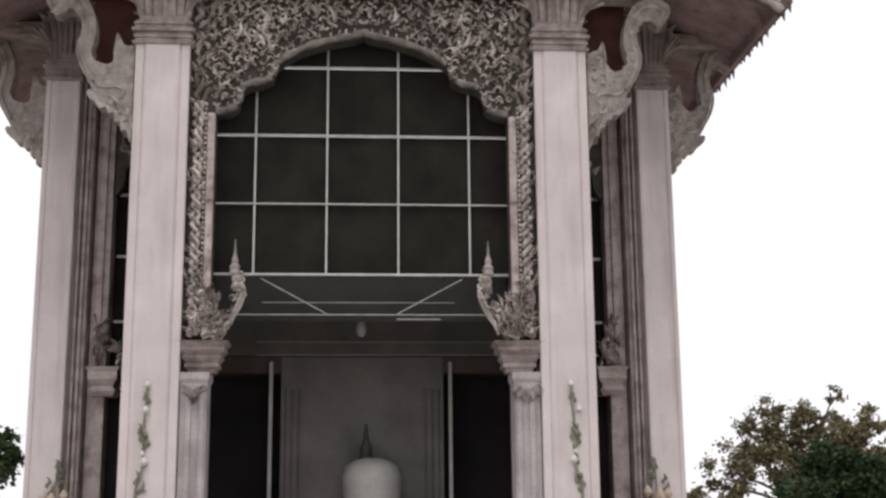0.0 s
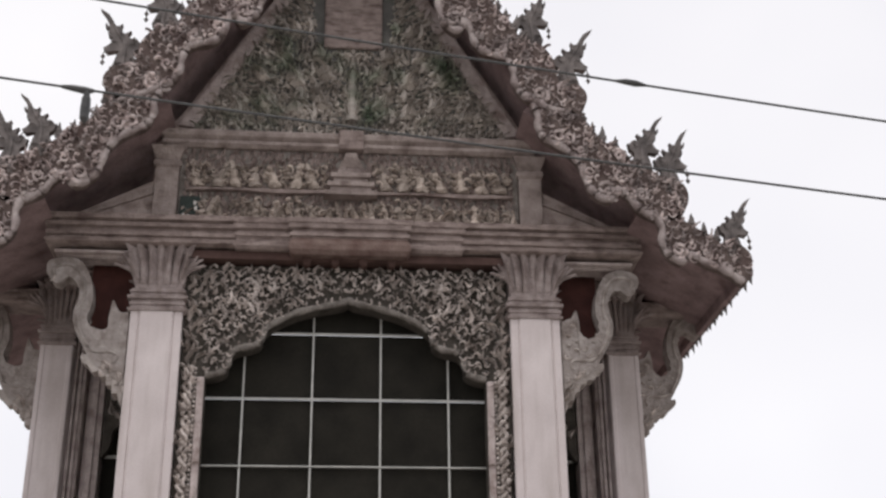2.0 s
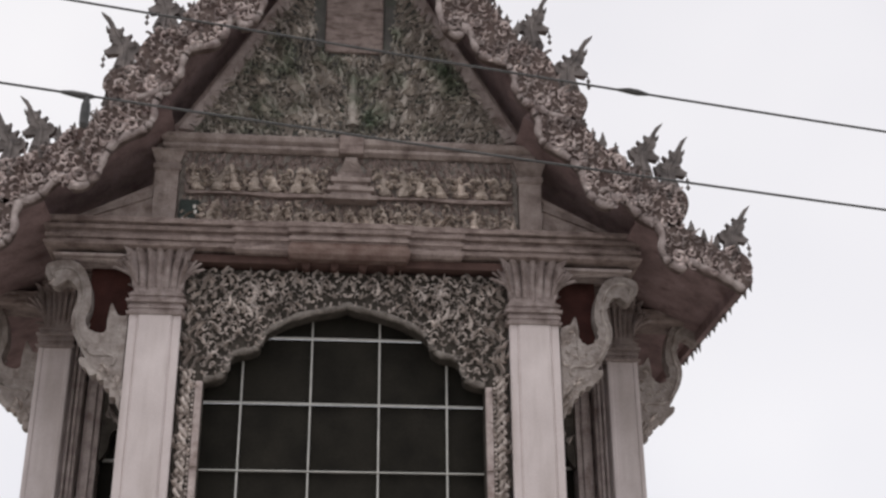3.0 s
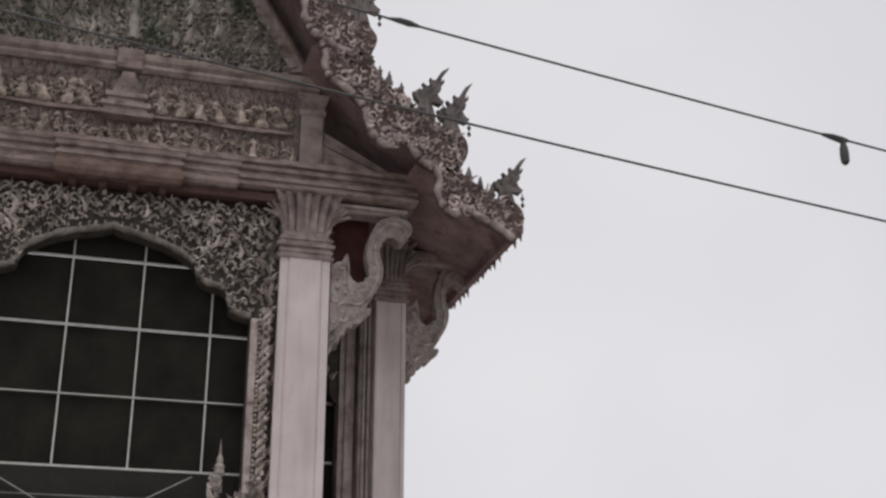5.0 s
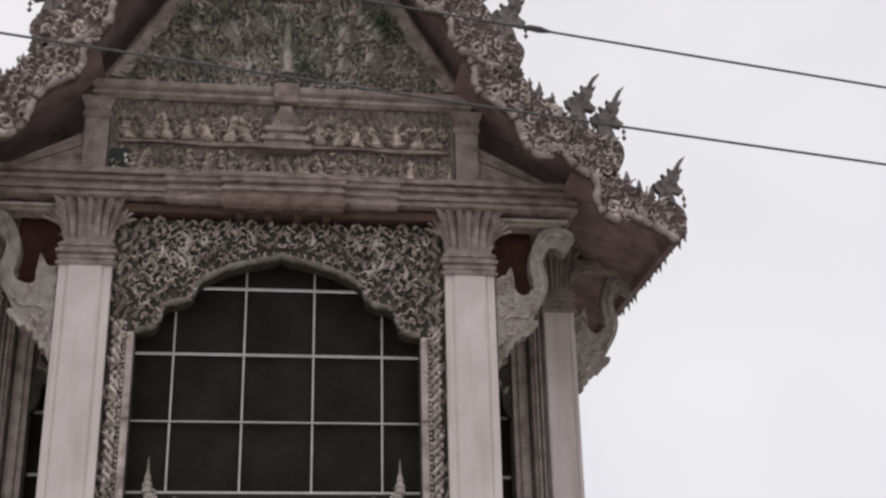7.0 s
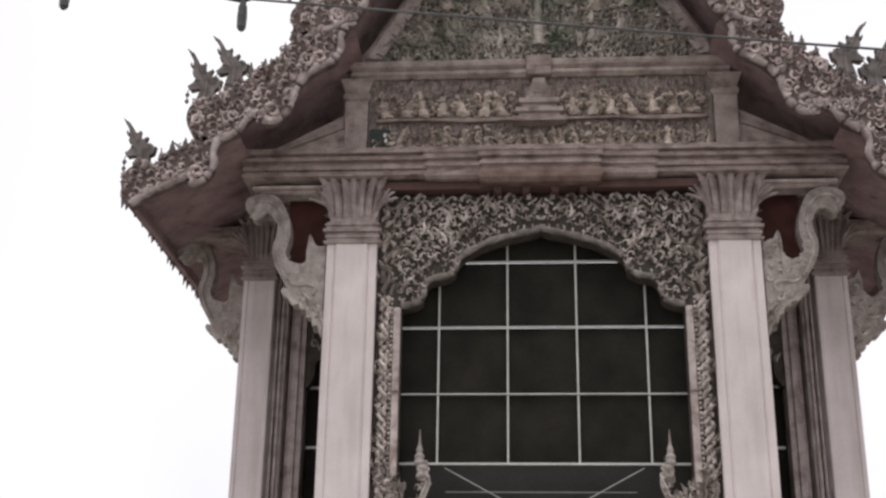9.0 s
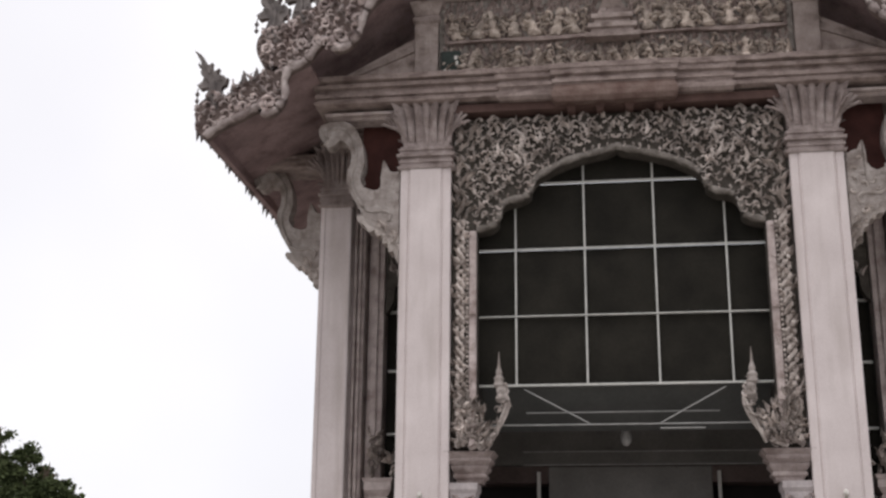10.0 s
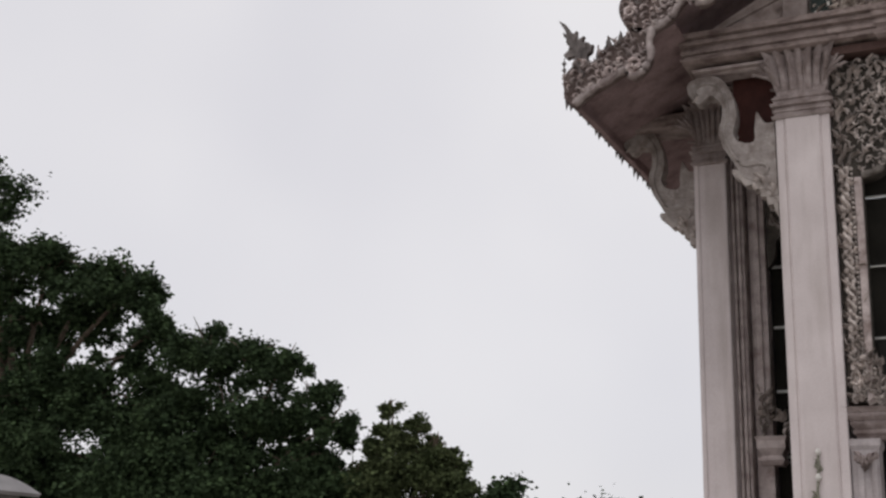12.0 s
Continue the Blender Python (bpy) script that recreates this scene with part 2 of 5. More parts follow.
def smooth_line(pts, n=5, closed=False):
    """Catmull-Rom through the points."""
    out, k = [], len(pts)
    for i in range(k if closed else k - 1):
        p = [Vector(pts[j % k] if closed else pts[min(max(j, 0), k - 1)]) for j in (i - 1, i, i + 1, i + 2)]
        for s in range(n):
            t = s / n
            out.append(0.5 * (2 * p[1] + (p[2] - p[0]) * t + (2 * p[0] - 5 * p[1] + 4 * p[2] - p[3]) * t * t + (3 * p[1] - p[0] - 3 * p[2] + p[3]) * t ** 3))
    if not closed:
        out.append(Vector(pts[-1]))
    return [tuple(v) for v in out]


def plate(bm, outline, y0, y1, bevel=0.0, mirror=1):
    """A prism with its outline in x and z, from y0 to y1."""
    a = [bm.verts.new((mirror * x, y0, z)) for x, z in outline]
    b = [bm.verts.new((mirror * x, y1, z)) for x, z in outline]
    n = len(a)
    fa, fb = bm.faces.new(a), bm.faces.new(b[::-1])
    for i in range(n):
        bm.faces.new((a[i], b[i], b[(i + 1) % n], a[(i + 1) % n]))
    if bevel:
        bmesh.ops.bevel(bm, geom=list(fa.edges), offset=bevel, segments=2, affect="EDGES", profile=0.6)
    return fa, fb


def tube(bm, pts, radii, sides=8):
    """A round tube through points with a radius at each."""
    rings = []
    for i, p in enumerate(pts):
        d = (Vector(pts[min(i + 1, len(pts) - 1)]) - Vector(pts[max(i - 1, 0)])).normalized()
        u = d.orthogonal().normalized() if abs(d.z) < 0.9 else Vector((1, 0, 0))
        u = (u - d * u.dot(d)).normalized()
        v = d.cross(u)
        r = radii[i] if isinstance(radii, (list, tuple)) else radii
        rings.append([bm.verts.new(Vector(p) + r * (math.cos(k * math.tau / sides) * u + math.sin(k * math.tau / sides) * v)) for k in range(sides)])
    for a, b in zip(rings, rings[1:]):
        for k in range(sides):
            bm.faces.new((a[k], a[(k + 1) % sides], b[(k + 1) % sides], b[k]))
    bm.faces.new(rings[0][::-1])
    bm.faces.new(rings[-1])


def lathe(bm, profile, cx, cy, sides=20):
    rings = [[bm.verts.new((cx + r * math.cos(k * math.tau / sides), cy + r * math.sin(k * math.tau / sides), z)) for k in range(sides)] for r, z in profile]
    for a, b in zip(rings, rings[1:]):
        for k in range(sides):
            bm.faces.new((a[k], a[(k + 1) % sides], b[(k + 1) % sides], b[k]))
    bm.faces.new(rings[0][::-1])
    bm.faces.new(rings[-1])


FLAME = ((0.0, 0.0, 0.0), (0.34, 0.18, 0.10), (0.40, 0.42, 0.30), (0.26, 0.66, 0.44), (0.10, 0.86, 0.42), (-0.16, 1.04, 0.30))


def flame(bm, x, y, z, size, turn, curl=1, depth=0.5):
    """One carved leaf, a ridged hook that stands proud of a wall facing -y."""
    ca, sa = math.cos(turn), math.sin(turn)

    def at(u, v, d):
        u *= curl
        return bm.verts.new((x + size * (u * ca - v * sa), y - size * d, z + size * (u * sa + v * ca)))
    right = [at(p[0], p[1], 0.0) for p in FLAME]
    left = [at(p[0] * 0.2 - 0.26 * (1 - p[1]) * (0.3 + p[1]), p[1] * 0.96, 0.0) for p in FLAME]
    mid = [at(p[0] * 0.5 - 0.06, p[1] * 0.98, depth * (0.35 + p[2])) for p in FLAME]
    for i in range(len(FLAME) - 1):
        bm.faces.new((left[i], mid[i], mid[i + 1], left[i + 1]))
        bm.faces.new((mid[i], right[i], right[i + 1], mid[i + 1]))


def curl(bm, x, y, z, r, start, way):
    """A raised spiral scroll on a face towards -y."""
    pts, rad = [], []
    n = 15 if r > 0.06 else 9
    for k in range(n):
        t = k / (n - 1)
        a, q = start + way * t * 8.5, r * (1 - 0.75 * t)
        pts.append((x + q * math.cos(a), y - 0.02 * t, z + q * math.sin(a)))
        rad.append(min(0.026, r * 0.3) * (1 - 0.45 * t))
    tube(bm, pts, rad, 5)


def comma(bm, x, y, z, r, start, way):
    """A plump curled leaf, thick at the head and thin at its tail."""
    pts, rad = [], []
    for k in range(7):
        t = k / 6
        a, q = start + way * t * 3.4, r * (0.3 + 0.8 * t)
        pts.append((x + q * math.cos(a), y - 0.55 * r * (1 - t), z + q * math.sin(a)))
        rad.append(r * (0.42 - 0.34 * t))
    tube(bm, pts, rad, 5)


def sprig(bm, x, y, z, h, lean, rng):
    """A short carved stem with leaves curling off to both sides."""
    dx, dz = math.sin(lean), math.cos(lean)
    tube(bm, [(x + dx * h * t + 0.1 * h * math.sin(5 * t), y - 0.05 * h, z + dz * h * t) for t in (0, 0.25, 0.5, 0.75, 1.0)], [0.10 * h, 0.13 * h, 0.11 * h, 0.08 * h, 0.02 * h], 5)
    for k in range(5):
        t = 0.1 + 0.2 * k + rng.uniform(-0.05, 0.05)
        s = 1 if k % 2 else -1
        comma(bm, x + dx * h * t + s * 0.2 * h * dz, y - 0.06 * h, z + dz * h * t - s * 0.2 * h * dx, h * rng.uniform(0.13, 0.22) * (1.1 - 0.4 * t), rng.uniform(-0.6, 0.6) + (0 if s > 0 else math.pi), s)


def carving(inside, x0, x1, z0, z1, y, size, flow, rng, mirror=True, depth=0.5):
    """Leaf work over all places where inside(x, z) holds, mirrored about x = 0."""
    bm = bmesh.new()
    step = size * 0.54
    nz, nx = int((z1 - z0) / step) + 1, int((x1 - x0) / step) + 1
    for j in range(nz):
        for i in range(nx):
            x = x0 + (i + 0.5 * (j % 2) + rng.uniform(-0.25, 0.25)) * step
            z = z0 + (j + rng.uniform(-0.25, 0.25)) * step
            if not inside(x, z):
                continue
            a, c, s = flow(x, z) + rng.uniform(-0.6, 0.6), rng.choice((-1, 1)), size * rng.uniform(0.75, 1.25)
            d = depth * rng.uniform(0.7, 1.3)
            flame(bm, x, y, z, s, a, c, d)
            if mirror:
                flame(bm, -x, y, z, s, -a, -c, d)
    return bm


rng = random.Random(7)

# ---------------------------------------------------------------- ground
bm = bmesh.new()
bmesh.ops.create_grid(bm, x_segments=40, y_segments=40, size=1500)
ground = part("ground", bm, M_ground)
tagged(ground, "pale worn concrete yard round the pavilion", "ground", kind="structure")

# ---------------------------------------------------------------- pavilion
YC = 2.71            # centre of the square plan behind the front
FLOOR = 0.80
pavilion = thing("temple_pavilion", "grey-white plaster temple pavilion with carved arches and tiered gable roof", "pavilion")

bm = bmesh.new()
stack(bm, 0, YC, 3.2, 3.2, [(0, 0.1), (0.12, 0.1), (0.16, 0.03), (0.62, 0.0), (0.68, 0.06), (FLOOR, 0.06)])
part("plinth", bm, M_plaster, pavilion, "low moulded plaster plinth")

# columns, 0.45 across the face and 0.31 deep
RING = [(5.295, 0.0), (5.30, 0.020), (5.32, 0.026), (5.325, 0.002), (5.35, 0.002), (5.355, 0.014), (5.375, 0.014), (5.38, 0.0), (5.40, 0.0), (5.405, 0.028), (5.43, 0.030), (5.435, 0.004), (5.46, 0.004), (5.465, 0.016), (5.48, 0.016), (5.485, 0.0), (5.50, 0.0)]


def column(hw, hd, label):
    bm = bmesh.new()
    quarter = [(hw - 0.02, hd - 0.055), (hw - 0.012, hd - 0.05), (hw - 0.012, hd - 0.02), (hw - 0.018, hd - 0.012), (hw - 0.075, hd - 0.012), (hw - 0.08, hd - 0.02), (hw - 0.09, hd - 0.008), (hw - 0.10, hd)]
    plan = quarter + [(-x, y) for x, y in quarter[::-1]] + [(-x, -y) for x, y in quarter] + [(x, -y) for x, y in quarter[::-1]]
    rings = []
    for z, k in ((FLOOR, 1.22), (FLOOR + 0.18, 1.22), (FLOOR + 0.22, 1.0), (2.4, 0.998), (4.0, 1.002), (5.295, 1.0)):
        rings.append([bm.verts.new((x * k, y * k, z)) for x, y in plan])
    for ra, rb in zip(rings, rings[1:]):
        for i in range(len(plan)):
            bm.faces.new((ra[i], ra[(i + 1) % len(plan)], rb[(i + 1) % len(plan)], rb[i]))
    bm.faces.new(rings[0]), bm.faces.new(rings[-1])
    shaft = part("column", bm, M_column, pavilion, label)
    bm = bmesh.new()
    stack(bm, 0, 0, hw - 0.01, hd - 0.01, RING)
    part("ring", bm, M_capital, shaft, "three moulded plaster rings")
    bm = bmesh.new()
    base = []
    for k in range(112):     # a rounded square walked once round
        t = k / 112 * 4
        side, u = int(t), (t % 1) * 2 - 1
        x, y = ((u, -1), (1, u), (-u, 1), (-1, -u))[side]
        base.append((x, y, k))
    rings = []
    for z, flare, fl in ((5.49, -0.02, 0.0), (5.54, -0.016, 0.004), (5.555, -0.016, 0.014), (5.62, -0.012, 0.018), (5.68, -0.008, 0.022), (5.75, 0.002, 0.028), (5.80, 0.012, 0.030), (5.835, 0.026, 0.028), (5.86, 0.036, 0.030)):
        ring = []
        for x, y, k in base:
            w = 2 * abs(math.cos(k * math.pi / 4.667)) ** 0.7 - 1
            out = flare + fl * w
            corner = (abs(x) * abs(y)) ** 5 * max(flare, 0) * 0.7
            ring.append(bm.verts.new((x * (hw - 0.015 + out + corner), y * (hd - 0.015 + out + corner), z + (0.018 * w if z > 5.82 else 0))))
        rings.append(ring)
    for ra, rb in zip(rings, rings[1:]):
        for i in range(112):
            bm.faces.new((ra[i], ra[(i + 1) % 112], rb[(i + 1) % 112], rb[i]))
    bm.faces.new(rings[0]), bm.faces.new(rings[-1])
    cap = part("capital", bm, M_capital, shaft, "fluted lotus-petal capital")
    bm = bmesh.new()
    for cx in (-1, 1):
        for cy in (-1, 1):
            for k in range(5):       # leaf points fanning out of each corner
                out, rise = 0.025 + 0.028 * k, 5.85 - 0.012 * k * k * 0.6
                for ux, uy in ((1, 0.15), (0.15, 1)) if k else ((0.7, 0.7),):
                    p = (cx * (hw - 0.05), cy * (hd - 0.03), 5.58)
                    q = (cx * (hw - 0.02 + 0.35 * out * ux), cy * (hd - 0.015 + 0.35 * out * uy), 5.70 - 0.008 * k)
                    e = (cx * (hw + out * ux), cy * (hd + out * uy), rise - 0.035)
                    f = (cx * (hw + (out + 0.022) * ux), cy * (hd + (out + 0.022) * uy), rise - 0.04 + 0.012 * (k % 2))
                    tube(bm, [p, q, e, f], [0.014, 0.017, 0.013, 0.004], 5)
    tagged(part("corner_leaves", bm, M_capital, cap, "thin outcurved leaf points"), kind="stuff")
    return shaft


def place(ob, x, y, rz=0):
    ob.matrix_basis = pose(x, y, 0, 0, 0, rz)
    return ob


def copy_part(ob, m):
    made = ob.copy()
    scene.collection.objects.link(made)
    made.matrix_basis = m
    for ch in ob.children:
        c = ch.copy()
        scene.collection.objects.link(c)
        c.parent, c.matrix_basis = made, ch.matrix_basis
        for g in ch.children:
            d = g.copy()
            scene.collection.objects.link(d)
            d.parent, d.matrix_basis = c, g.matrix_basis
    return made


first = place(column(0.225, 0.155, "square plaster column with flaking cream paint"), 1.585, 0.155)
copy_part(first, pose(-1.585, 0.155, 0))
for sx in (-1, 1):
    for sy in (-1, 1):
        copy_part(first, pose(sx * 2.555, YC + sy * 1.585, 0, 0, 0, 90))
for sx in (-1, 1):
    copy_part(first, pose(sx * 1.585, 2 * YC - 0.155, 0))

# scroll brackets beside the columns
BR = smooth_line([(0.0, 4.74), (0.12, 4.80), (0.244, 4.835), (0.29, 4.89), (0.36, 5.01), (0.43, 5.14), (0.458, 5.272), (0.432, 5.38), (0.422, 5.45), (0.435, 5.52), (0.505, 5.60), (0.553, 5.585), (0.60, 5.545), (0.64, 5.55), (0.68, 5.60), (0.71, 5.66), (0.70, 5.74), (0.60, 5.775), (0.48, 5.77), (0.40, 5.71), (0.345, 5.60), (0.318, 5.50), (0.312, 5.37), (0.342, 5.265), (0.33, 5.205), (0.295, 5.165), (0.209, 5.138), (0.165, 5.17), (0.165, 5.25), (0.155, 5.33), (0.14, 5.405), (0.10, 5.33), (0.065, 5.295), (0.0, 5.30)], 4)
BR_LEAF = smooth_line([(0.0, 4.49), (0.025, 4.53), (0.04, 4.60), (0.085, 4.595), (0.09, 4.67), (0.135, 4.67), (0.14, 4.745), (0.19, 4.735), (0.205, 4.79), (0.255, 4.775), (0.30, 4.84), (0.345, 4.865), (0.35, 4.93), (0.15, 4.88), (0.0, 4.82)], 2)


def bracket():
    bm = bmesh.new()
    plate(bm, BR, -0.075, 0.075, 0.018)
    br = part("bracket", bm, M_bracket, pavilion, "S-shaped scroll bracket of weathered plaster")
    bm = bmesh.new()
    plate(bm, BR_LEAF, -0.07, 0.07, 0.010)
    part("hanging_leaf", bm, M_carve, br, "lobed leaf under the scroll")
    bm = bmesh.new()
    for s in (-1, 1):        # raised vein and leaf tip on both cheeks
        tube(bm, [(x, s * 0.078, z) for x, z in smooth_line([(0.09, 4.86), (0.07, 4.91), (0.12, 4.95), (0.25, 4.95), (0.33, 5.02), (0.39, 5.14), (0.415, 5.27), (0.385, 5.38), (0.38, 5.48), (0.41, 5.60), (0.48, 5.69), (0.58, 5.71), (0.65, 5.67), (0.63, 5.61)], 4)], 0.014, 6)
        for k in range(3):
            tube(bm, [(x, s * 0.062, z) for x, z in smooth_line([(0.03 + 0.06 * k, 4.80 + 0.03 * k), (0.07 + 0.06 * k, 4.72 + 0.035 * k), (0.05 + 0.06 * k, 4.66 + 0.04 * k)], 3)], [0.012 + 0.006 * (i % 3) for i in range(7)], 5)
        for x, z, r in ((0.05, 5.06, 0.035), (0.12, 5.02, 0.04), (0.20, 5.06, 0.035), (0.27, 5.10, 0.03), (0.05, 4.97, 0.03), (0.06, 5.15, 0.03), (0.10, 5.24, 0.03), (0.13, 5.10, 0.028), (0.40, 5.22, 0.026), (0.38, 5.34, 0.026), (0.37, 5.46, 0.026), (0.40, 5.57, 0.026), (0.24, 5.0, 0.03), (0.33, 5.12, 0.028)):
            comma(bm, x, s * 0.072, z, r, rng.uniform(0, 6), rng.choice((-1, 1)))
        for x, z, h, a in ((0.64, 5.62, 0.07, -2.8), (0.03, 4.66, 0.10, 2.6), (0.09, 4.74, 0.10, 2.4), (0.19, 4.87, 0.09, 2.3), (0.06, 4.78, 0.10, 2.8), (0.15, 4.85, 0.09, 2.6)):
            n0 = len(bm.verts)
            flame(bm, x, 0, z, h, a, 1 if s > 0 else -1, 0.45)
            bm.verts.ensure_lookup_table()
            for v in bm.verts[n0:]:
                v.co.y = v.co.y if s < 0 else -v.co.y
                v.co.y += s * 0.07
    part("vein", bm, M_carve, br)
    return br


b0 = bracket()
b0.matrix_basis = pose(1.81, 0.12, 0)
copy_part(b0, pose(-1.81, 0.12, 0, 0, 0, 180))
for sx, rz in ((1, 0), (-1, 180)):
    for y in (YC - 1.585, YC + 1.585):
        copy_part(b0, pose(sx * 2.70, y, 0, 0, 0, rz))

# beam over the front with stepped middle blocks, and its returns to the sides
bm = bmesh.new()
BEAM = [(5.835, -0.02), (5.85, 0.02), (5.875, 0.025), (5.88, -0.005), (5.905, -0.005), (5.91, 0.018), (5.945, 0.018), (5.95, -0.008), (5.985, -0.008), (5.99, 0.03), (6.02, 0.035), (6.025, 0.015), (6.04, 0.015), (6.045, 0.058), (6.09, 0.06)]
stack(bm, 0, 0.13, 2.52, 0.19, [(z + 0.035, o) for z, o in BEAM])
beam = part("beam", bm, M_beam, pavilion, "moulded plaster beam across the front")
for hw, o in ((0.97, 0.022), (0.50, 0.06)):
    bm = bmesh.new()
    stack(bm, 0, 0.08, hw, 0.14 + o, [(5.87 - o * 1.2, -0.015), (5.89 - o * 0.8, 0.012), (5.915 - o * 0.5, 0.012), (5.92, -0.01), (5.955, -0.01), (5.96, 0.01), (5.99, 0.01), (5.995, -0.01), (6.02, -0.01), (6.03, 0.02), (6.07, 0.024), (6.075, 0.034), (6.10 + o * 0.3, 0.036)])
    step = part("beam_step", bm, M_beam, beam)
    if hw > 0.6:
        continue
    bm = bmesh.new()
    stack(bm, 0, 0.08, hw + 0.003, 0.143 + o, [(5.865 - o * 1.2, -0.012), (5.88 - o * 0.8, 0.014), (5.915 - o * 0.5, 0.014), (5.93, -0.008), (5.945, -0.008)])
    part("red_band", bm, M_fadered, step, "faded dark red lower band")
for x in (-0.36, -0.12, 0.12, 0.36):
    bm = bmesh.new()
    stack(bm, x, 0.02, 0.03, 0.05, [(5.735, -0.012), (5.75, 0.0), (5.80, 0.01)])
    part("modillion", bm, M_redbrown, beam, "small dark red block under the beam")
bm = bmesh.new()
box(bm, -0.11, 0.11, -0.02, 0.12, 6.86, 7.05, 0.012)
part("cornice_block", bm, M_beam, beam)
bm = bmesh.new()
box(bm, -1.33, 1.33, -0.02, 0.34, 5.775, 5.845)
part("beam_soffit", bm, M_redbrown, beam, "dark red painted beam underside")
for sx in (-1, 1):
    bm = bmesh.new()
    stack(bm, sx * 2.45, YC, 0.26, YC - 0.90, [(z - 0.02, o) for z, o in BEAM])
    part("side_beam", bm, M_beam, pavilion)
    bm = bmesh.new()
    box(bm, *sorted((sx * 1.82, sx * 2.19)), 0.30, 0.36, 5.15, 5.83)
    shelf = bmesh.new()
    stack(shelf, sx * 2.13, 0.16, 0.32, 0.13, [(5.79, -0.06), (5.80, -0.04), (5.812, -0.04), (5.815, 0.018), (5.838, 0.018)])
    part("bracket_shelf", shelf, M_plaster, pavilion, "thin pale moulding over the bracket")
    part("bracket_panel", bm, M_red, pavilion, "dark red painted panel behind the bracket")
    for y in (0.80, YC + 1.4):
        bm = bmesh.new()
        stack(bm, sx * 2.85, y + 0.32, 0.40, 0.16, [(5.71, 0.0), (5.73, 0.02), (5.83, 0.02), (5.85, 0.0)])
        part("bracket_beam", bm, M_beam, pavilion)

# arch panel between the front columns
AR = [(0, 5.44), (0.06, 5.41), (0.18, 5.385), (0.42, 5.32), (0.60, 5.23), (0.70, 5.15), (0.72, 5.06), (0.80, 5.01), (0.93, 4.98), (0.98, 4.90), (0.99, 4.82), (1.06, 4.77), (1.165, 4.75)]
ar_line = smooth_line(AR, 3)


def arch_height(x):
    x = abs(x)
    for (xa, za), (xb, zb) in zip(ar_line, ar_line[1:]):
        if xa <= x <= xb:
            return za + (zb - za) * (x - xa) / max(xb - xa, 1e-6)
    return 4.75


bm = bmesh.new()
outline = [(1.365, 5.76)] + [(1.365, 2.98), (1.165, 2.98)] + ar_line[::-1]
outline += [(-x, z) for x, z in outline[::-1]][1:-1] + [(-1.365, 5.76)]
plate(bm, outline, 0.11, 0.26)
# panel colour holds the shade between the carved leaves
arch = part("arch_panel", bm, M_carve_shade, pavilion, "pierced cusped arch panel with leaf carving")
bm = bmesh.new()
edge = [(x, 0.10, z + 0.03) for x, z in ar_line]
tube(bm, [(-x, y, z) for x, y, z in edge[:0:-1]] + edge, [0.030 + 0.006 * math.sin(k * 1.9) for k in range(2 * len(edge) - 1)], 8)
part("arch_moulding", bm, M_edge, arch, "rounded cusped moulding along the arch edge", True)
bm = bmesh.new()
step = 0.0
for (xa, za), (xb, zb) in zip(ar_line, ar_line[1:]):
    step += math.hypot(xb - xa, zb - za)
    if step > 0.05:
        step = 0.0
        r, a = rng.uniform(0.024, 0.034), math.atan2(zb - za, xb - xa)
        for sx in (-1, 1):
            comma(bm, sx * xb, 0.082, zb + 0.065, r, a + 1.2 if sx > 0 else math.pi - a - 1.2, -sx)
tagged(part("edge_leaves", bm, M_carve, arch, "small leaves lapping over the arch edge"), kind="stuff")
for sx in (-1, 1):
    bm = bmesh.new()
    box(bm, *sorted((sx * 1.165, sx * 1.225)), 0.07, 0.22, 2.98, 4.76, 0.012)
    part("jamb_moulding", bm, M_plaster, arch)
bm = bmesh.new()
row = 0
for zz in np.arange(4.80, 5.73, 0.058):      # rows of small curled leaves in a loose interlace
    row += 1
    x = 0.032 * (row % 2) + 0.02
    while x < 1.22:
        if zz > arch_height(x) + 0.09 + 0.02 * math.sin(9 * x):
            a, w, r = rng.uniform(-0.5, 0.5) + math.pi * (row % 2), 1 if (row + int(x / 0.064)) % 2 else -1, rng.uniform(0.028, 0.038)
            z, d = zz + rng.uniform(-0.015, 0.015), rng.uniform(-0.02, 0.012)
            for sx in (-1, 1):
                comma(bm, sx * x, 0.085 + d, z, r, a if sx > 0 else math.pi - a, w * sx)
                if (row + int(x / 0.064)) % 3 == 0:
                    flame(bm, sx * x, 0.088 + d, z - 0.02, r * 2.3, sx * (0.5 if row % 2 else -0.7), sx * w, 0.8)
        x += 0.064 + rng.uniform(-0.007, 0.007)
for k in range(34):          # stems that rise through the leaves
    x, z = rng.uniform(0.05, 1.15), rng.uniform(4.85, 5.55)
    if z > arch_height(x) + 0.14:
        h, lean, st = rng.uniform(0.12, 0.17), rng.uniform(-0.6, 0.6), rng.randrange(9999)
        sprig(bm, x, 0.075, z, h, lean, random.Random(st))
        sprig(bm, -x, 0.075, z, h, -lean, random.Random(st))
for k in range(13):          # upright lobes under the beam
    x = -1.2 + 0.2 * k + rng.uniform(-0.02, 0.02)
    for w in (-1, 1):
        flame(bm, x + 0.03 * w, 0.09, 5.60 + rng.uniform(-0.02, 0.02), rng.uniform(0.07, 0.11), w * rng.uniform(0.1, 0.7), w, 0.6)
tagged(part("leaf_carving", bm, M_carve, arch, "dense flame-leaf plaster carving"), kind="stuff")
bm = carving(lambda x, z: 1.235 < x < 1.355, 1.20, 1.36, 3.0, 5.74, 0.11, 0.085, lambda x, z: -0.8 if int(z * 7) % 2 else 0.8, rng, depth=0.75)
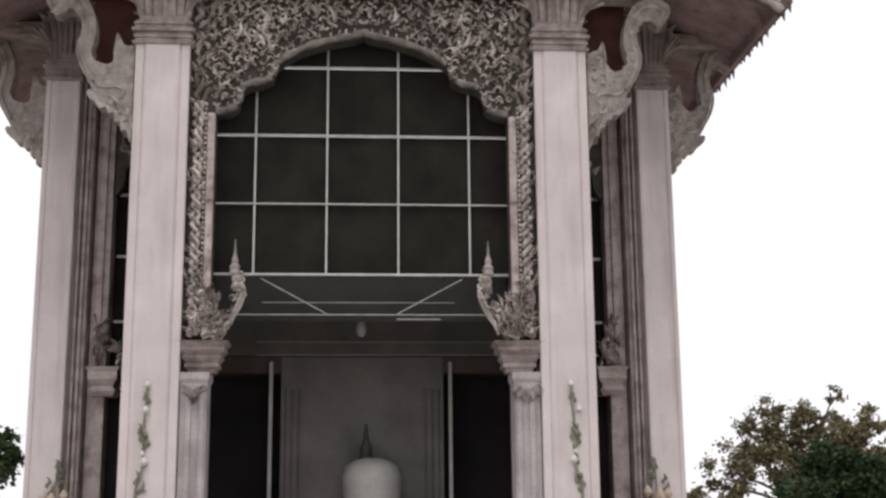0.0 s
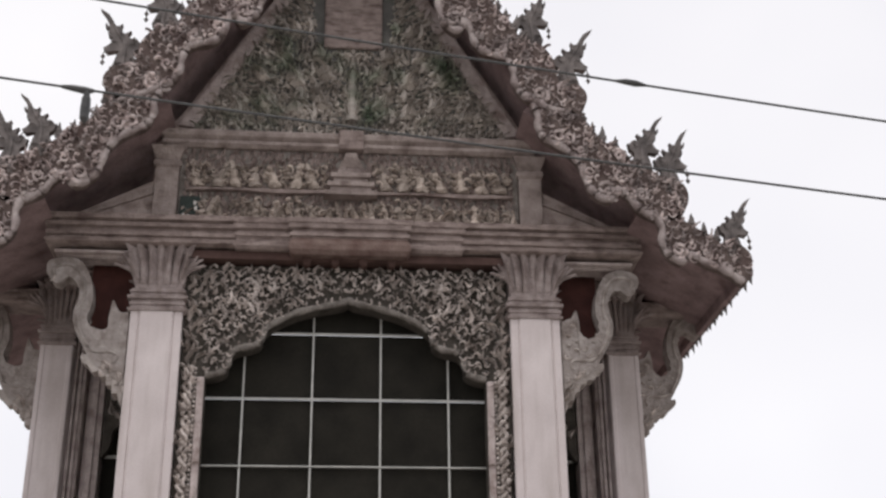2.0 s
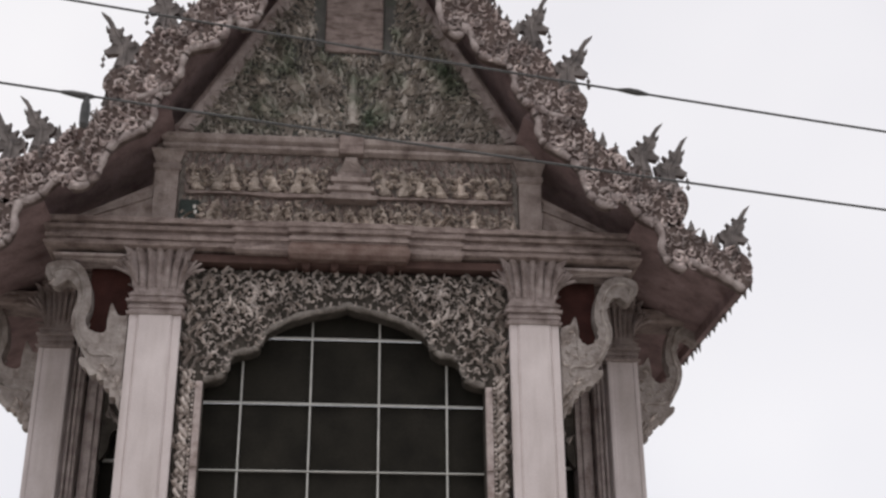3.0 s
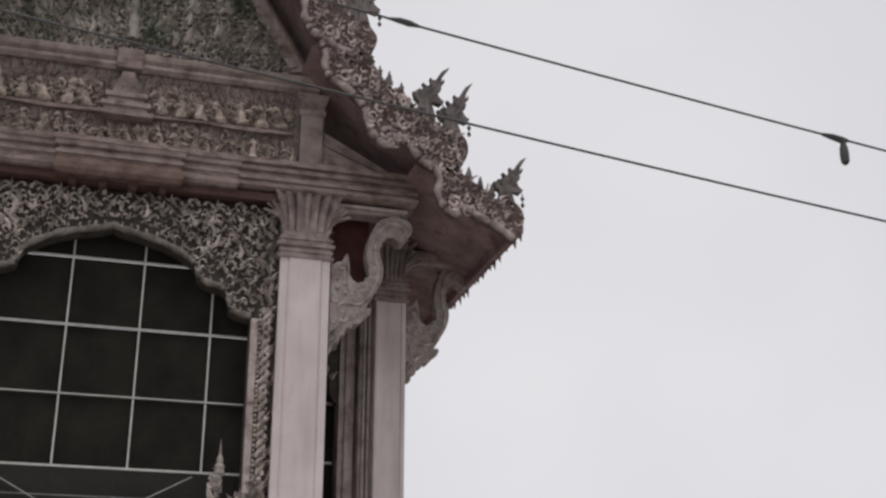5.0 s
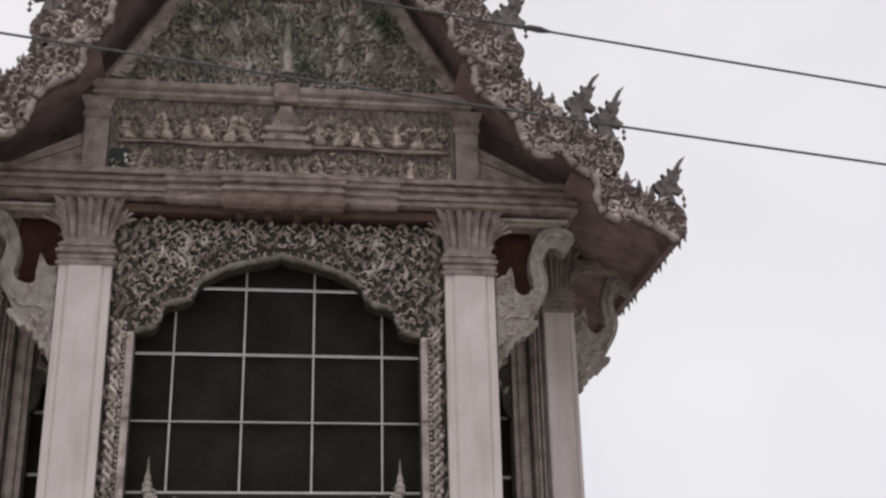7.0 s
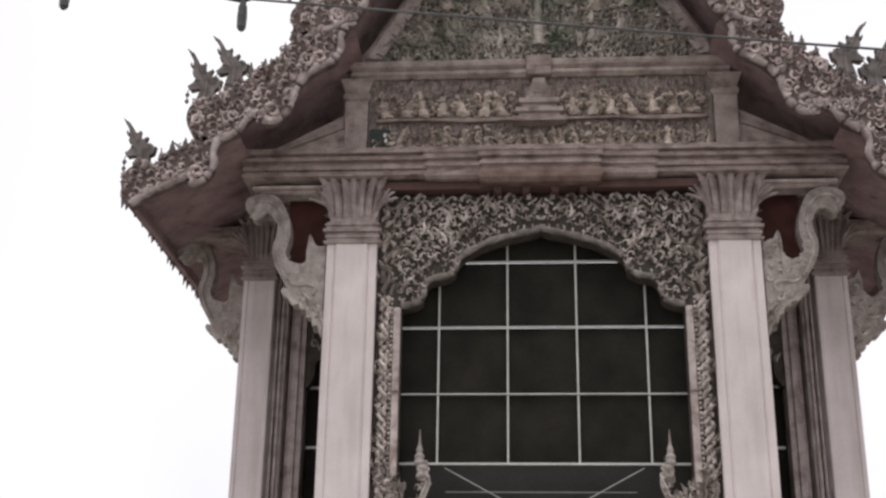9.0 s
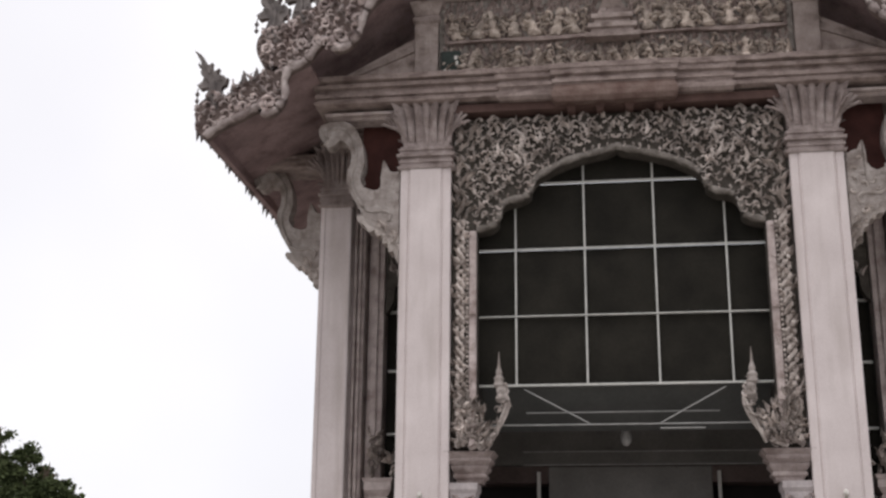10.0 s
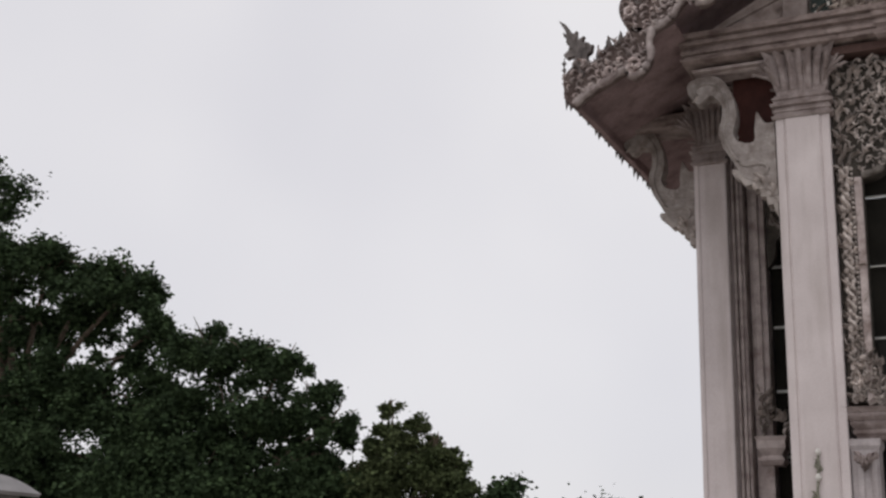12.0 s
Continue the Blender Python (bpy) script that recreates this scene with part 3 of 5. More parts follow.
for sx in (-1, 1):
    for ph in (0, math.pi):
        pts = [(sx * (1.294 + rng.uniform(0.02, 0.036) * math.sin(z * 42 + ph)), 0.085 - 0.012 * math.cos(z * 42 + ph) + rng.uniform(-0.008, 0.008), z) for z in [3.0 + 0.0187 * k for k in range(100)]]
        tube(bm, pts, 0.017, 5)
    for k in range(46):
        z = 3.02 + 0.0402 * k
        lathe(bm, [(0.004, z - 0.013), (0.013, z), (0.004, z + 0.013)], sx * 1.238, 0.075, 6)
tagged(part("jamb_carving", bm, M_carve, arch, "carved leaf scroll up the jamb"), kind="stuff")

RX = -0.04           # the roof sits a little off the centre line
HOOK = [(-0.15, 0.0), (-0.13, 0.14), (-0.09, 0.30), (-0.02, 0.50), (0.05, 0.72), (0.085, 0.88), (0.10, 1.0), (0.125, 0.84), (0.13, 0.70), (0.19, 0.66), (0.15, 0.58), (0.15, 0.46), (0.25, 0.38), (0.18, 0.30), (0.17, 0.14), (0.18, 0.0)]


def hook(bm, x, z, tx, tz, y, sx, fat=1.0):
    """A flame-shaped finial from its foot to its tip."""
    up = Vector((tx - x, tz - z))
    h = up.length
    lean = math.atan2(up.x, up.y)
    c, s = math.cos(lean), math.sin(lean)
    pts = []
    for u, v in smooth_line(HOOK, 2):
        u = u * fat - 0.10 * v ** 3 + 0.05 * math.sin(v * 5) * (1 - v)
        pts.append((x + h * (u * c + v * s), z + h * (-u * s + v * c)))
    plate(bm, [(px * sx + RX, pz) for px, pz in pts], y - 0.03, y + 0.03, 0.008)


# corbels with rising naga figures, and the half pilasters under them
for sx in (-1, 1):
    bm = bmesh.new()
    stack(bm, sx * 1.265, 0.17, 0.10, 0.12, [(FLOOR, 0.03), (FLOOR + 0.15, 0.03), (FLOOR + 0.18, 0.0), (2.62, 0.0), (2.65, 0.015), (2.70, 0.015)])
    pil = part("half_pilaster", bm, M_pilaster_shaded, pavilion, "stained plaster half pilaster with shade in its grey")
    for x in (1.20, 1.30):
        bm = bmesh.new()
        box(bm, *sorted((sx * (x - 0.022), sx * (x + 0.022))), 0.035, 0.06, FLOOR + 0.2, 2.55, 0.006)
        part("fillet", bm, M_pilaster_shaded, pil)
    bm = bmesh.new()
    stack(bm, sx * 1.215, 0.175, 0.13, 0.095, [(2.70, -0.03), (2.73, -0.02), (2.745, 0.0), (2.765, 0.0), (2.775, -0.012), (2.81, 0.015), (2.825, 0.022), (2.835, 0.01), (2.87, 0.042), (2.885, 0.046), (2.895, 0.035), (2.94, 0.07)])
    part("corbel", bm, M_capital, pil, "stepped plaster corbel")
    bm = bmesh.new()
    for k in range(9):
        flame(bm, sx * (1.265 + 0.02 * (k - 4)), 0.045, 2.61 - 0.012 * (4 - abs(k - 4)), 0.10, math.pi + 0.12 * (k - 4), 1 if k % 2 else -1, 0.5)
    tagged(part("leaf_pendant", bm, M_capital, pil), kind="stuff")
    bm = bmesh.new()
    body = smooth_line([(1.22, 2.97), (1.10, 3.02), (1.00, 3.12), (0.93, 3.25), (0.915, 3.35), (0.96, 3.43), (0.985, 3.50)], 4)
    tube(bm, [(sx * x, 0.10, z) for x, z in body], [0.022 - 0.006 * i / (len(body) - 1) for i in range(len(body))], 8)
    lathe(bm, [(0.02, 3.44), (0.045, 3.47), (0.035, 3.50), (0.042, 3.525), (0.022, 3.55), (0.027, 3.575), (0.012, 3.62), (0.009, 3.66), (0.003, 3.74)], sx * 0.985, 0.10, 8)
    tube(bm, [(sx * 1.055, 0.07, 2.99), (sx * 0.915, 0.07, 3.33)], 0.012, 6)
    lathe(bm, [(0.03, 3.33), (0.05, 3.36), (0.035, 3.40), (0.045, 3.43), (0.03, 3.46)], sx * 0.965, 0.10, 8)
    for k in range(150):
        x, z = rng.uniform(0.92, 1.33), rng.uniform(2.98, 3.42)
        if z < 3.20 + 0.6 * (x - 0.98) and z > 3.0 + 2.43 * (1.055 - x):
            comma(bm, sx * x, 0.09 + rng.uniform(-0.03, 0.03), z, rng.uniform(0.025, 0.045), rng.uniform(0, 6), rng.choice((-1, 1)))
            flame(bm, sx * x, 0.08, z, rng.uniform(0.05, 0.09), sx * rng.uniform(-0.4, 1.0), rng.choice((-1, 1)), 0.8)
    for k in range(26):
        t = rng.random()
        comma(bm, sx * (0.96 + rng.uniform(-0.05, 0.05) * (1 - 0.6 * t)), 0.10 + rng.uniform(-0.03, 0.03), 3.26 + 0.24 * t, rng.uniform(0.02, 0.036), rng.uniform(0, 6), rng.choice((-1, 1)))
    tagged(part("naga_finial", bm, M_carve, pil, "upswept pointed naga ornament"), kind="stuff")

# grid screen in the arch
S, GY, GZ = 0.574, 0.30, 4.644
grid = new("window_grid")
grid.parent = pavilion
grid["label"] = "white-painted bar grid over panels coloured as dark interior"
xs, zs = [-1.5 * S, -0.5 * S, 0.5 * S, 1.5 * S], [GZ + 0.582, GZ + 0.003, GZ - 0.570, GZ - 1.144]
for x in xs:
    bm = bmesh.new()
    box(bm, x - 0.0075, x + 0.0075, GY - 0.012, GY + 0.013, zs[3], 5.5, 0.003)
    part("bar", bm, M_bar, grid)
for z in zs:
    bm = bmesh.new()
    w = 0.009 if z == zs[3] else 0.0055
    box(bm, -1.2, 1.2, GY - 0.018, GY + 0.010, z - w, z + w, 0.003)
    part("bar", bm, M_bar, grid)
# flat panels whose colour replaces the unlit depth behind the grid
px, pz = [-1.2] + xs + [1.2], [5.55] + zs
for xa, xb in zip(px, px[1:]):
    for zb, za in zip(pz, pz[1:]):
        bm = bmesh.new()
        box(bm, xa + 0.004, xb - 0.004, GY + 0.02, GY + 0.032, za + 0.004, zb - 0.004, 0.002)
        part("pane", bm, M_shaded_pane, grid)
# awning frame under the grid
for pts in ([(-1.15, GY, 3.18), (1.15, GY, 3.18)], [(-0.80, GY, 3.47), (-0.28, GY + 0.02, 3.19)], [(0.80, GY, 3.47), (0.28, GY + 0.02, 3.19)], [(-0.80, GY + 0.2, 3.31), (0.75, GY + 0.2, 3.31)], [(0.27, GY - 0.03, 3.14), (0.62, GY - 0.03, 3.14)]):
    bm = bmesh.new()
    tube(bm, pts, 0.0055, 6)
    part("brace", bm, M_brace, grid)

bm = bmesh.new()
vs = [bm.verts.new((x, y, z + d)) for d in (0.0, 0.008) for x, y, z in ((-1.15, GY + 0.045, 3.49), (1.15, GY + 0.045, 3.49), (1.15, GY + 0.5, 3.20), (-1.15, GY + 0.5, 3.20))]
for f in ((0, 1, 2, 3), (7, 6, 5, 4), (0, 4, 5, 1), (1, 5, 6, 2), (2, 6, 7, 3), (3, 7, 4, 0)):
    bm.faces.new([vs[i] for i in f])
part("awning_sheet", bm, M_awning, grid, "sloping grey sheet under the grid")

# ---- wall above the beam: frieze, cornice, tympanum
bm = bmesh.new()
wall_pts = [(2.54, 6.09), (2.50, 6.14), (1.72, 6.55), (1.72, 6.98), (1.52, 7.22), (0.0, 9.75)]
plate(bm, wall_pts + [(-x, z) for x, z in wall_pts[-2::-1]], 0.12, 0.30)
gable = part("gable_wall", bm, M_frieze, pavilion, "grimy brown-grey plaster gable wall")
bm = bmesh.new()
plate(bm, [(1.44, 7.03), (0.0, 9.55), (-1.44, 7.03)], 0.095, 0.118)
part("tympanum", bm, M_tymp_ground, gable, "dark green-grey mosaic field")
for sx in (-1, 1):
    bm = bmesh.new()
    stack(bm, sx * 1.60, 0.14, 0.10, 0.08, [(6.09, 0.03), (6.14, 0.03), (6.16, 0.0), (6.66, 0.0), (6.68, 0.02), (6.72, 0.02), (6.74, 0.0), (6.86, 0.05)])
    part("gable_pilaster", bm, M_frieze, gable)
    bm = bmesh.new()
    plate(bm, [(1.71, 6.42), (2.46, 6.12), (2.50, 6.14), (1.71, 6.50)], 0.095, 0.125, 0.006, sx)
    part("lower_rake", bm, M_frieze, gable)
    bm = bmesh.new()
    plate(bm, [(1.40, 7.08), (1.54, 7.10), (0.06, 9.64), (0.0, 9.48)], 0.075, 0.13, 0.012, sx)
    part("rake_moulding", bm, M_plaster, gable, "sloping grey plaster moulding")
bm = bmesh.new()
box(bm, -1.49, 1.49, 0.09, 0.13, 6.10, 6.88)
part("frieze_panel", bm, M_edge, gable)
bm = bmesh.new()
box(bm, -1.47, -1.30, 0.035, 0.085, 6.16, 6.38, 0.01)
niche = part("mosaic_patch", bm, M_mosaic, gable, "dark blue-green mosaic patch in the frieze")
for x, z in ((-1.34, 6.31), (-1.33, 6.26), (-1.43, 6.19), (-1.39, 6.18)):
    bm = bmesh.new()
    box(bm, x - 0.012, x + 0.012, 0.027, 0.036, z - 0.018, z + 0.018, 0.003)
    part("mosaic_chip", bm, M_petal, niche, "white glass chip")
bm = bmesh.new()
stack(bm, 0, 0.12, 1.62, 0.06, [(6.87, 0.0), (6.90, 0.035), (6.93, 0.035), (6.94, 0.01), (6.97, 0.05), (7.0, 0.06), (7.02, 0.06)])
part("cornice", bm, M_frieze, gable, "moulded cornice over the frieze")
# frieze relief in two rows of small rounded pegs among leaves
bm = carving(lambda x, z: x < 1.45, 0.0, 1.46, 6.12, 6.84, 0.09, 0.075, lambda x, z: 0.2, rng, depth=0.3)
tagged(part("frieze_leaf_bed", bm, M_beam, gable, "low dark leaf relief behind the rows"), kind="stuff")


def peg(bm, x, z, h, w, lean):
    """A worn rounded lump with a knob, among curled leaves."""
    n0 = len(bm.verts)
    lathe(bm, [(0.9 * w, z), (1.25 * w, z + 0.08 * h), (1.2 * w, z + 0.2 * h), (0.75 * w, z + 0.3 * h), (0.85 * w, z + 0.45 * h), (0.72 * w, z + 0.6 * h), (0.36 * w, z + 0.67 * h), (0.56 * w, z + 0.77 * h), (0.5 * w, z + 0.9 * h), (0.15 * w, z + h)], x, 0.085, 8)
    bm.verts.ensure_lookup_table()
    for v in bm.verts[n0:]:
        v.co.x += lean * (v.co.z - z) + rng.uniform(-0.2, 0.2) * w
        v.co.y += rng.uniform(-0.2, 0.2) * w
        v.co.z += rng.uniform(-0.15, 0.15) * w
    for k in range(8):
        s = 1 if k % 2 else -1
        comma(bm, x + s * rng.uniform(0.7, 1.9) * w, 0.035 + rng.uniform(0, 0.03), z + rng.uniform(0.08, 0.8) * h, w * rng.uniform(0.5, 0.95), rng.uniform(-0.9, 0.9) + (0 if s > 0 else math.pi), s)
    flame(bm, x + 1.5 * w, 0.07, z + rng.uniform(0.2, 0.5) * h, rng.uniform(0.06, 0.10), rng.uniform(-0.7, 0.7), rng.choice((-1, 1)), 0.6)


bm = bmesh.new()
for sx in (-1, 1):
    x = 0.31
    while x < 1.42:          # taller row above the ledge
        peg(bm, sx * x, 6.49, rng.uniform(0.20, 0.29), rng.uniform(0.042, 0.056), rng.uniform(-0.35, 0.35))
        x += rng.uniform(0.15, 0.19)
    x = 0.07
    while x < 1.43:          # lower row of smaller ones
        peg(bm, sx * x, 6.15 + rng.uniform(0, 0.02), rng.uniform(0.17, 0.25), rng.uniform(0.034, 0.05), rng.uniform(-0.4, 0.4))
        if rng.random() < 0.5:
            flame(bm, sx * (x + 0.06), 0.06, 6.16, rng.uniform(0.10, 0.17), rng.uniform(-0.6, 0.6), rng.choice((-1, 1)), 0.6)
        x += rng.uniform(0.11, 0.15)
for k in range(260):         # low leaves between the lumps
    x, row = rng.uniform(-1.43, 1.43), rng.choice((6.17, 6.52))
    if not (row > 6.3 and abs(x) < 0.2):
        comma(bm, x, 0.072, row + rng.uniform(0.0, 0.22), rng.uniform(0.024, 0.044), rng.uniform(0, 6), rng.choice((-1, 1)))
tagged(part("frieze_relief", bm, M_relief, gable, "two rows of worn plaster relief ornament"), kind="stuff")
for x0, x1 in ((-1.42, -0.20), (0.20, 1.44)):
    bm = bmesh.new()
    plate(bm, smooth_line([(x0, 6.445), (x0 * 0.65 + x1 * 0.35, 6.455), (x0 * 0.35 + x1 * 0.65, 6.435), (x1, 6.45)], 4) + [(x1, 6.475), (x0, 6.472)], 0.04, 0.085, 0.006)
    part("frieze_shelf", bm, M_beam, gable, "thin worn ledge between the rows")
bm = bmesh.new()
stack(bm, 0.0, 0.075, 0.15, 0.04, [(6.40, 0.08), (6.44, 0.08), (6.45, 0.03), (6.49, 0.03), (6.50, 0.055), (6.54, 0.055), (6.55, 0.0), (6.59, 0.0), (6.60, 0.025), (6.64, 0.025), (6.65, -0.03), (6.72, -0.04), (6.80, -0.09), (6.84, -0.10)])
part("stepped_plinth", bm, M_frieze, gable, "small stepped plaster plinth in the frieze")
bm = bmesh.new()
stack(bm, 0, 0.08, 1.49, 0.05, [(6.10, 0.0), (6.115, 0.02), (6.14, 0.02), (6.15, 0.0)])
part("frieze_ledge", bm, M_frieze, gable)
# dentil band and leaf work of the tympanum
bm = bmesh.new()
for k in range(28):
    x = -1.32 + k * 0.0978
    flame(bm, x, 0.085, 7.03, 0.10, 0.0, 1 if k % 2 else -1, 0.4)
tagged(part("petal_band", bm, M_tympanum, gable), kind="stuff")


def in_tymp(x, z):
    return 7.06 < z < 9.4 and x < 1.38 - (z - 7.1) / 1.79 and not (abs(x) < 0.36 and 7.9 < z < 8.8)


bm = carving(in_tymp, 0.0, 1.4, 7.08, 9.4, 0.093, 0.075, lambda x, z: -0.9 * x - 0.6 * math.sin(z * 7), rng, depth=0.55)
for k in range(60):
    x, z = rng.uniform(0.10, 1.2), rng.uniform(7.16, 9.1)
    if in_tymp(x + 0.06, z + 0.1):
        h, lean, st = rng.uniform(0.12, 0.20), rng.uniform(-0.2, 0.9), rng.randrange(9999)
        sprig(bm, x, 0.08, z, h, lean, random.Random(st))
        sprig(bm, -x, 0.08, z, h, -lean, random.Random(st))
row = 0
for zz in np.arange(7.09, 9.3, 0.085):      # rows of curled leaves
    row += 1
    x = 0.05 + 0.045 * (row % 2)
    while in_tymp(x, zz):
        r, a = rng.uniform(0.032, 0.05), rng.uniform(0, 6)
        for sx in (-1, 1):
            comma(bm, sx * x, 0.08, zz + rng.uniform(-0.02, 0.02), r, a if sx > 0 else math.pi - a, sx * (1 if row % 2 else -1))
        x += rng.uniform(0.075, 0.11)
lathe(bm, [(0.06, 7.2), (0.04, 7.28), (0.055, 7.36), (0.03, 7.44), (0.05, 7.54), (0.03, 7.62), (0.04, 7.72), (0.025, 7.8), (0.03, 7.9), (0.01, 8.0)], 0.0, 0.10, 10)
for x, z, r, a in ((0.24, 7.30, 0.10, 2.6), (0.50, 7.24, 0.085, 0.4), (0.76, 7.30, 0.095, 2.2), (1.02, 7.22, 0.075, 0.9), (0.22, 7.60, 0.10, 3.4), (0.50, 7.54, 0.10, 1.2), (0.80, 7.58, 0.075, 2.9), (0.30, 7.84, 0.075, 0.2), (0.60, 7.82, 0.085, 2.4), (0.52, 8.10, 0.075, 1.6)):
    for sx in (-1, 1):       # sprays of larger leaves to both sides of the stalk
        for k in range(5):
            turn = 0.5 * (k - 2) + 0.25 * math.sin(a + k) - 0.35
            flame(bm, sx * (x + 0.35 * r * (k - 2)), 0.07, z - 0.3 * r + 0.12 * r * (a + k) % r, r * (2.1 - 0.25 * abs(k - 2)), sx * turn, sx if k % 2 else -sx, 0.5)
for k in range(30):
    x, z = rng.uniform(-1.1, 1.1), rng.uniform(7.2, 9.0)
    if in_tymp(abs(x) + 0.08, z):
        curl(bm, x, 0.10, z, rng.uniform(0.035, 0.075), rng.uniform(0, 6), rng.choice((-1, 1)))
tagged(part("tympanum_relief", bm, M_tympanum, gable, "leaf relief with dull green glass mosaic"), kind="stuff")
bm = bmesh.new()
plate(bm, [(-0.27, 7.96), (0.27, 7.96), (0.27, 8.74), (-0.27, 8.74)], 0.06, 0.12, 0.02)
part("tympanum_plaque", bm, M_beam, gable, "plain weathered plaque high in the gable")

# ---- tiered roof, carried front to back
Y0, Y1 = -0.44, 2 * YC + 0.44
for a, b, th in (((0.0, 9.86), (1.78, 7.12), 0.10), ((1.52, 7.06), (2.68, 6.18), 0.09), ((2.45, 6.08), (3.40, 5.63), 0.08)):
    for sx in (-1, 1):
        d = (Vector(b) - Vector(a)).normalized()
        n = Vector((-d.y, d.x)) * th * (1 if d.x > 0 else -1)
        bm = bmesh.new()
        plate(bm, [(p[0] + RX * sx, p[1]) for p in (a, b, (b[0] + n.x, b[1] + n.y), (a[0] + n.x, a[1] + n.y))], Y0, Y1, 0, sx)
        roof = part("roof", bm, M_soffit, pavilion, "dark brown boarded roof underside")
        bm = bmesh.new()
        length = (Vector(b) - Vector(a)).length
        rows = int(length / 0.14)
        for k in range(rows):
            p = Vector(a) + d * (k * 0.14) + n * 1.05
            q = Vector(a) + d * min((k + 1) * 0.14 + 0.03, length) + n * 1.25
            plate(bm, [(v[0] + RX * sx, v[1]) for v in (p, q, q + n * 0.3, p + n * 0.2)], Y0 + 0.02, Y1 - 0.02, 0, sx)
        part("tile_course", bm, M_tile, roof, "rows of red clay roof tiles")
        if b[0] > 3:        # board and small hanging leaves along the side eave
            bm = bmesh.new()
            box(bm, *sorted((sx * (b[0] - 0.05) + RX, sx * (b[0] + 0.02) + RX)), Y0, Y1, b[1] - 0.07, b[1] + 0.10, 0.01)
            part("eave_board", bm, M_soffit, roof)
            bm = bmesh.new()
            y = Y0 + 0.05
            while y < Y1:
                x, h = sx * b[0] + RX, rng.uniform(0.03, 0.10)
                w = rng.uniform(0.012, 0.035)
                vs = [bm.verts.new(v) for v in ((x - 0.016, y - w, b[1] - 0.06), (x + 0.016, y - w, b[1] - 0.06), (x + 0.016, y + w, b[1] - 0.06), (x - 0.016, y + w, b[1] - 0.06), (x + sx * 0.015, y, b[1] - 0.06 - h))]
                for i in range(4):
                    bm.faces.new((vs[i], vs[(i + 1) % 4], vs[4]))
                bm.faces.new(vs[:4])
                y += rng.uniform(0.07, 0.24)
            tagged(part("eave_fringe", bm, M_fin, roof, "small hanging leaf drops along the eave"), kind="stuff")

# bargeboards in three steps with hooked finials
LOW = {1: [(0.0, 9.62), (0.42, 8.95), (0.70, 8.48), (0.77, 8.20), (0.78, 8.02), (0.82, 7.87), (0.92, 7.78), (1.00, 7.82), (1.03, 7.90), (1.07, 7.75), (1.12, 7.62), (1.21, 7.56), (1.36, 7.52), (1.43, 7.40), (1.44, 7.26), (1.51, 7.15), (1.62, 7.08), (1.74, 7.02), (1.88, 6.98)],
       2: [(1.58, 7.06), (1.63, 6.95), (1.63, 6.82), (1.69, 6.72), (1.82, 6.65), (1.94, 6.54), (2.00, 6.41), (2.03, 6.29), (2.10, 6.20), (2.20, 6.16), (2.26, 6.20), (2.29, 6.26), (2.37, 6.20), (2.45, 6.09), (2.54, 6.03), (2.68, 5.98)],
       3: [(2.60, 6.02), (2.64, 5.90), (2.63, 5.76), (2.70, 5.65), (2.79, 5.61), (2.86, 5.67), (2.98, 5.61), (3.12, 5.55), (3.22, 5.49), (3.29, 5.43)]}
TOP = {1: [(0.0, 10.12), (0.42, 9.52), (0.85, 8.86), (1.10, 8.42), (1.22, 8.20), (1.34, 8.01), (1.43, 7.90), (1.50, 7.76), (1.66, 7.70), (1.78, 7.56), (1.82, 7.36), (1.86, 7.26), (1.98, 7.30), (2.07, 7.20), (2.05, 7.08), (1.98, 6.98)],
       2: [(1.92, 7.04), (2.05, 6.92), (2.13, 6.80), (2.20, 6.73), (2.32, 6.66), (2.42, 6.56), (2.55, 6.50), (2.66, 6.42), (2.72, 6.40), (2.86, 6.34), (2.89, 6.20), (2.82, 6.04)],
       3: [(2.78, 6.06), (2.86, 5.98), (2.96, 5.92), (3.06, 5.86), (3.14, 5.80), (3.28, 5.80), (3.37, 5.72), (3.38, 5.62), (3.35, 5.50)]}
FINS = {1: ((1.65, 7.68, 1.755, 8.30), (1.94, 7.22, 2.13, 7.89)), 2: ((2.54, 6.44, 2.71, 7.02), (2.78, 6.28, 2.92, 6.90)), 3: ((3.26, 5.70, 3.41, 6.25),)}
FIN = [(0.05, -0.14), (0.07, 0.0), (0.085, 0.12), (0.0, 0.26), (-0.07, 0.34), (0.0, 0.36), (0.09, 0.36), (0.12, 0.43), (0.02, 0.46), (-0.03, 0.54), (0.025, 0.62), (-0.015, 0.68), (-0.015, 0.78), (0.0, 0.88), (0.045, 1.0), (-0.045, 0.89), (-0.075, 0.79), (-0.085, 0.70), (-0.155, 0.68), (-0.14, 0.58), (-0.21, 0.55), (-0.20, 0.48), (-0.30, 0.46), (-0.33, 0.38), (-0.29, 0.31), (-0.22, 0.29), (-0.20, 0.21), (-0.25, 0.12), (-0.24, 0.0), (-0.20, -0.14)]
BY = -0.50
VOLUTES = {1: ((0.91, 7.90, 0.10, 4.6), (1.30, 7.63, 0.08, 4.9), (1.66, 7.17, 0.08, 4.4)), 2: ((1.80, 6.76, 0.075, 4.6), (2.17, 6.27, 0.085, 4.6)), 3: ((2.76, 5.72, 0.075, 4.6),)}


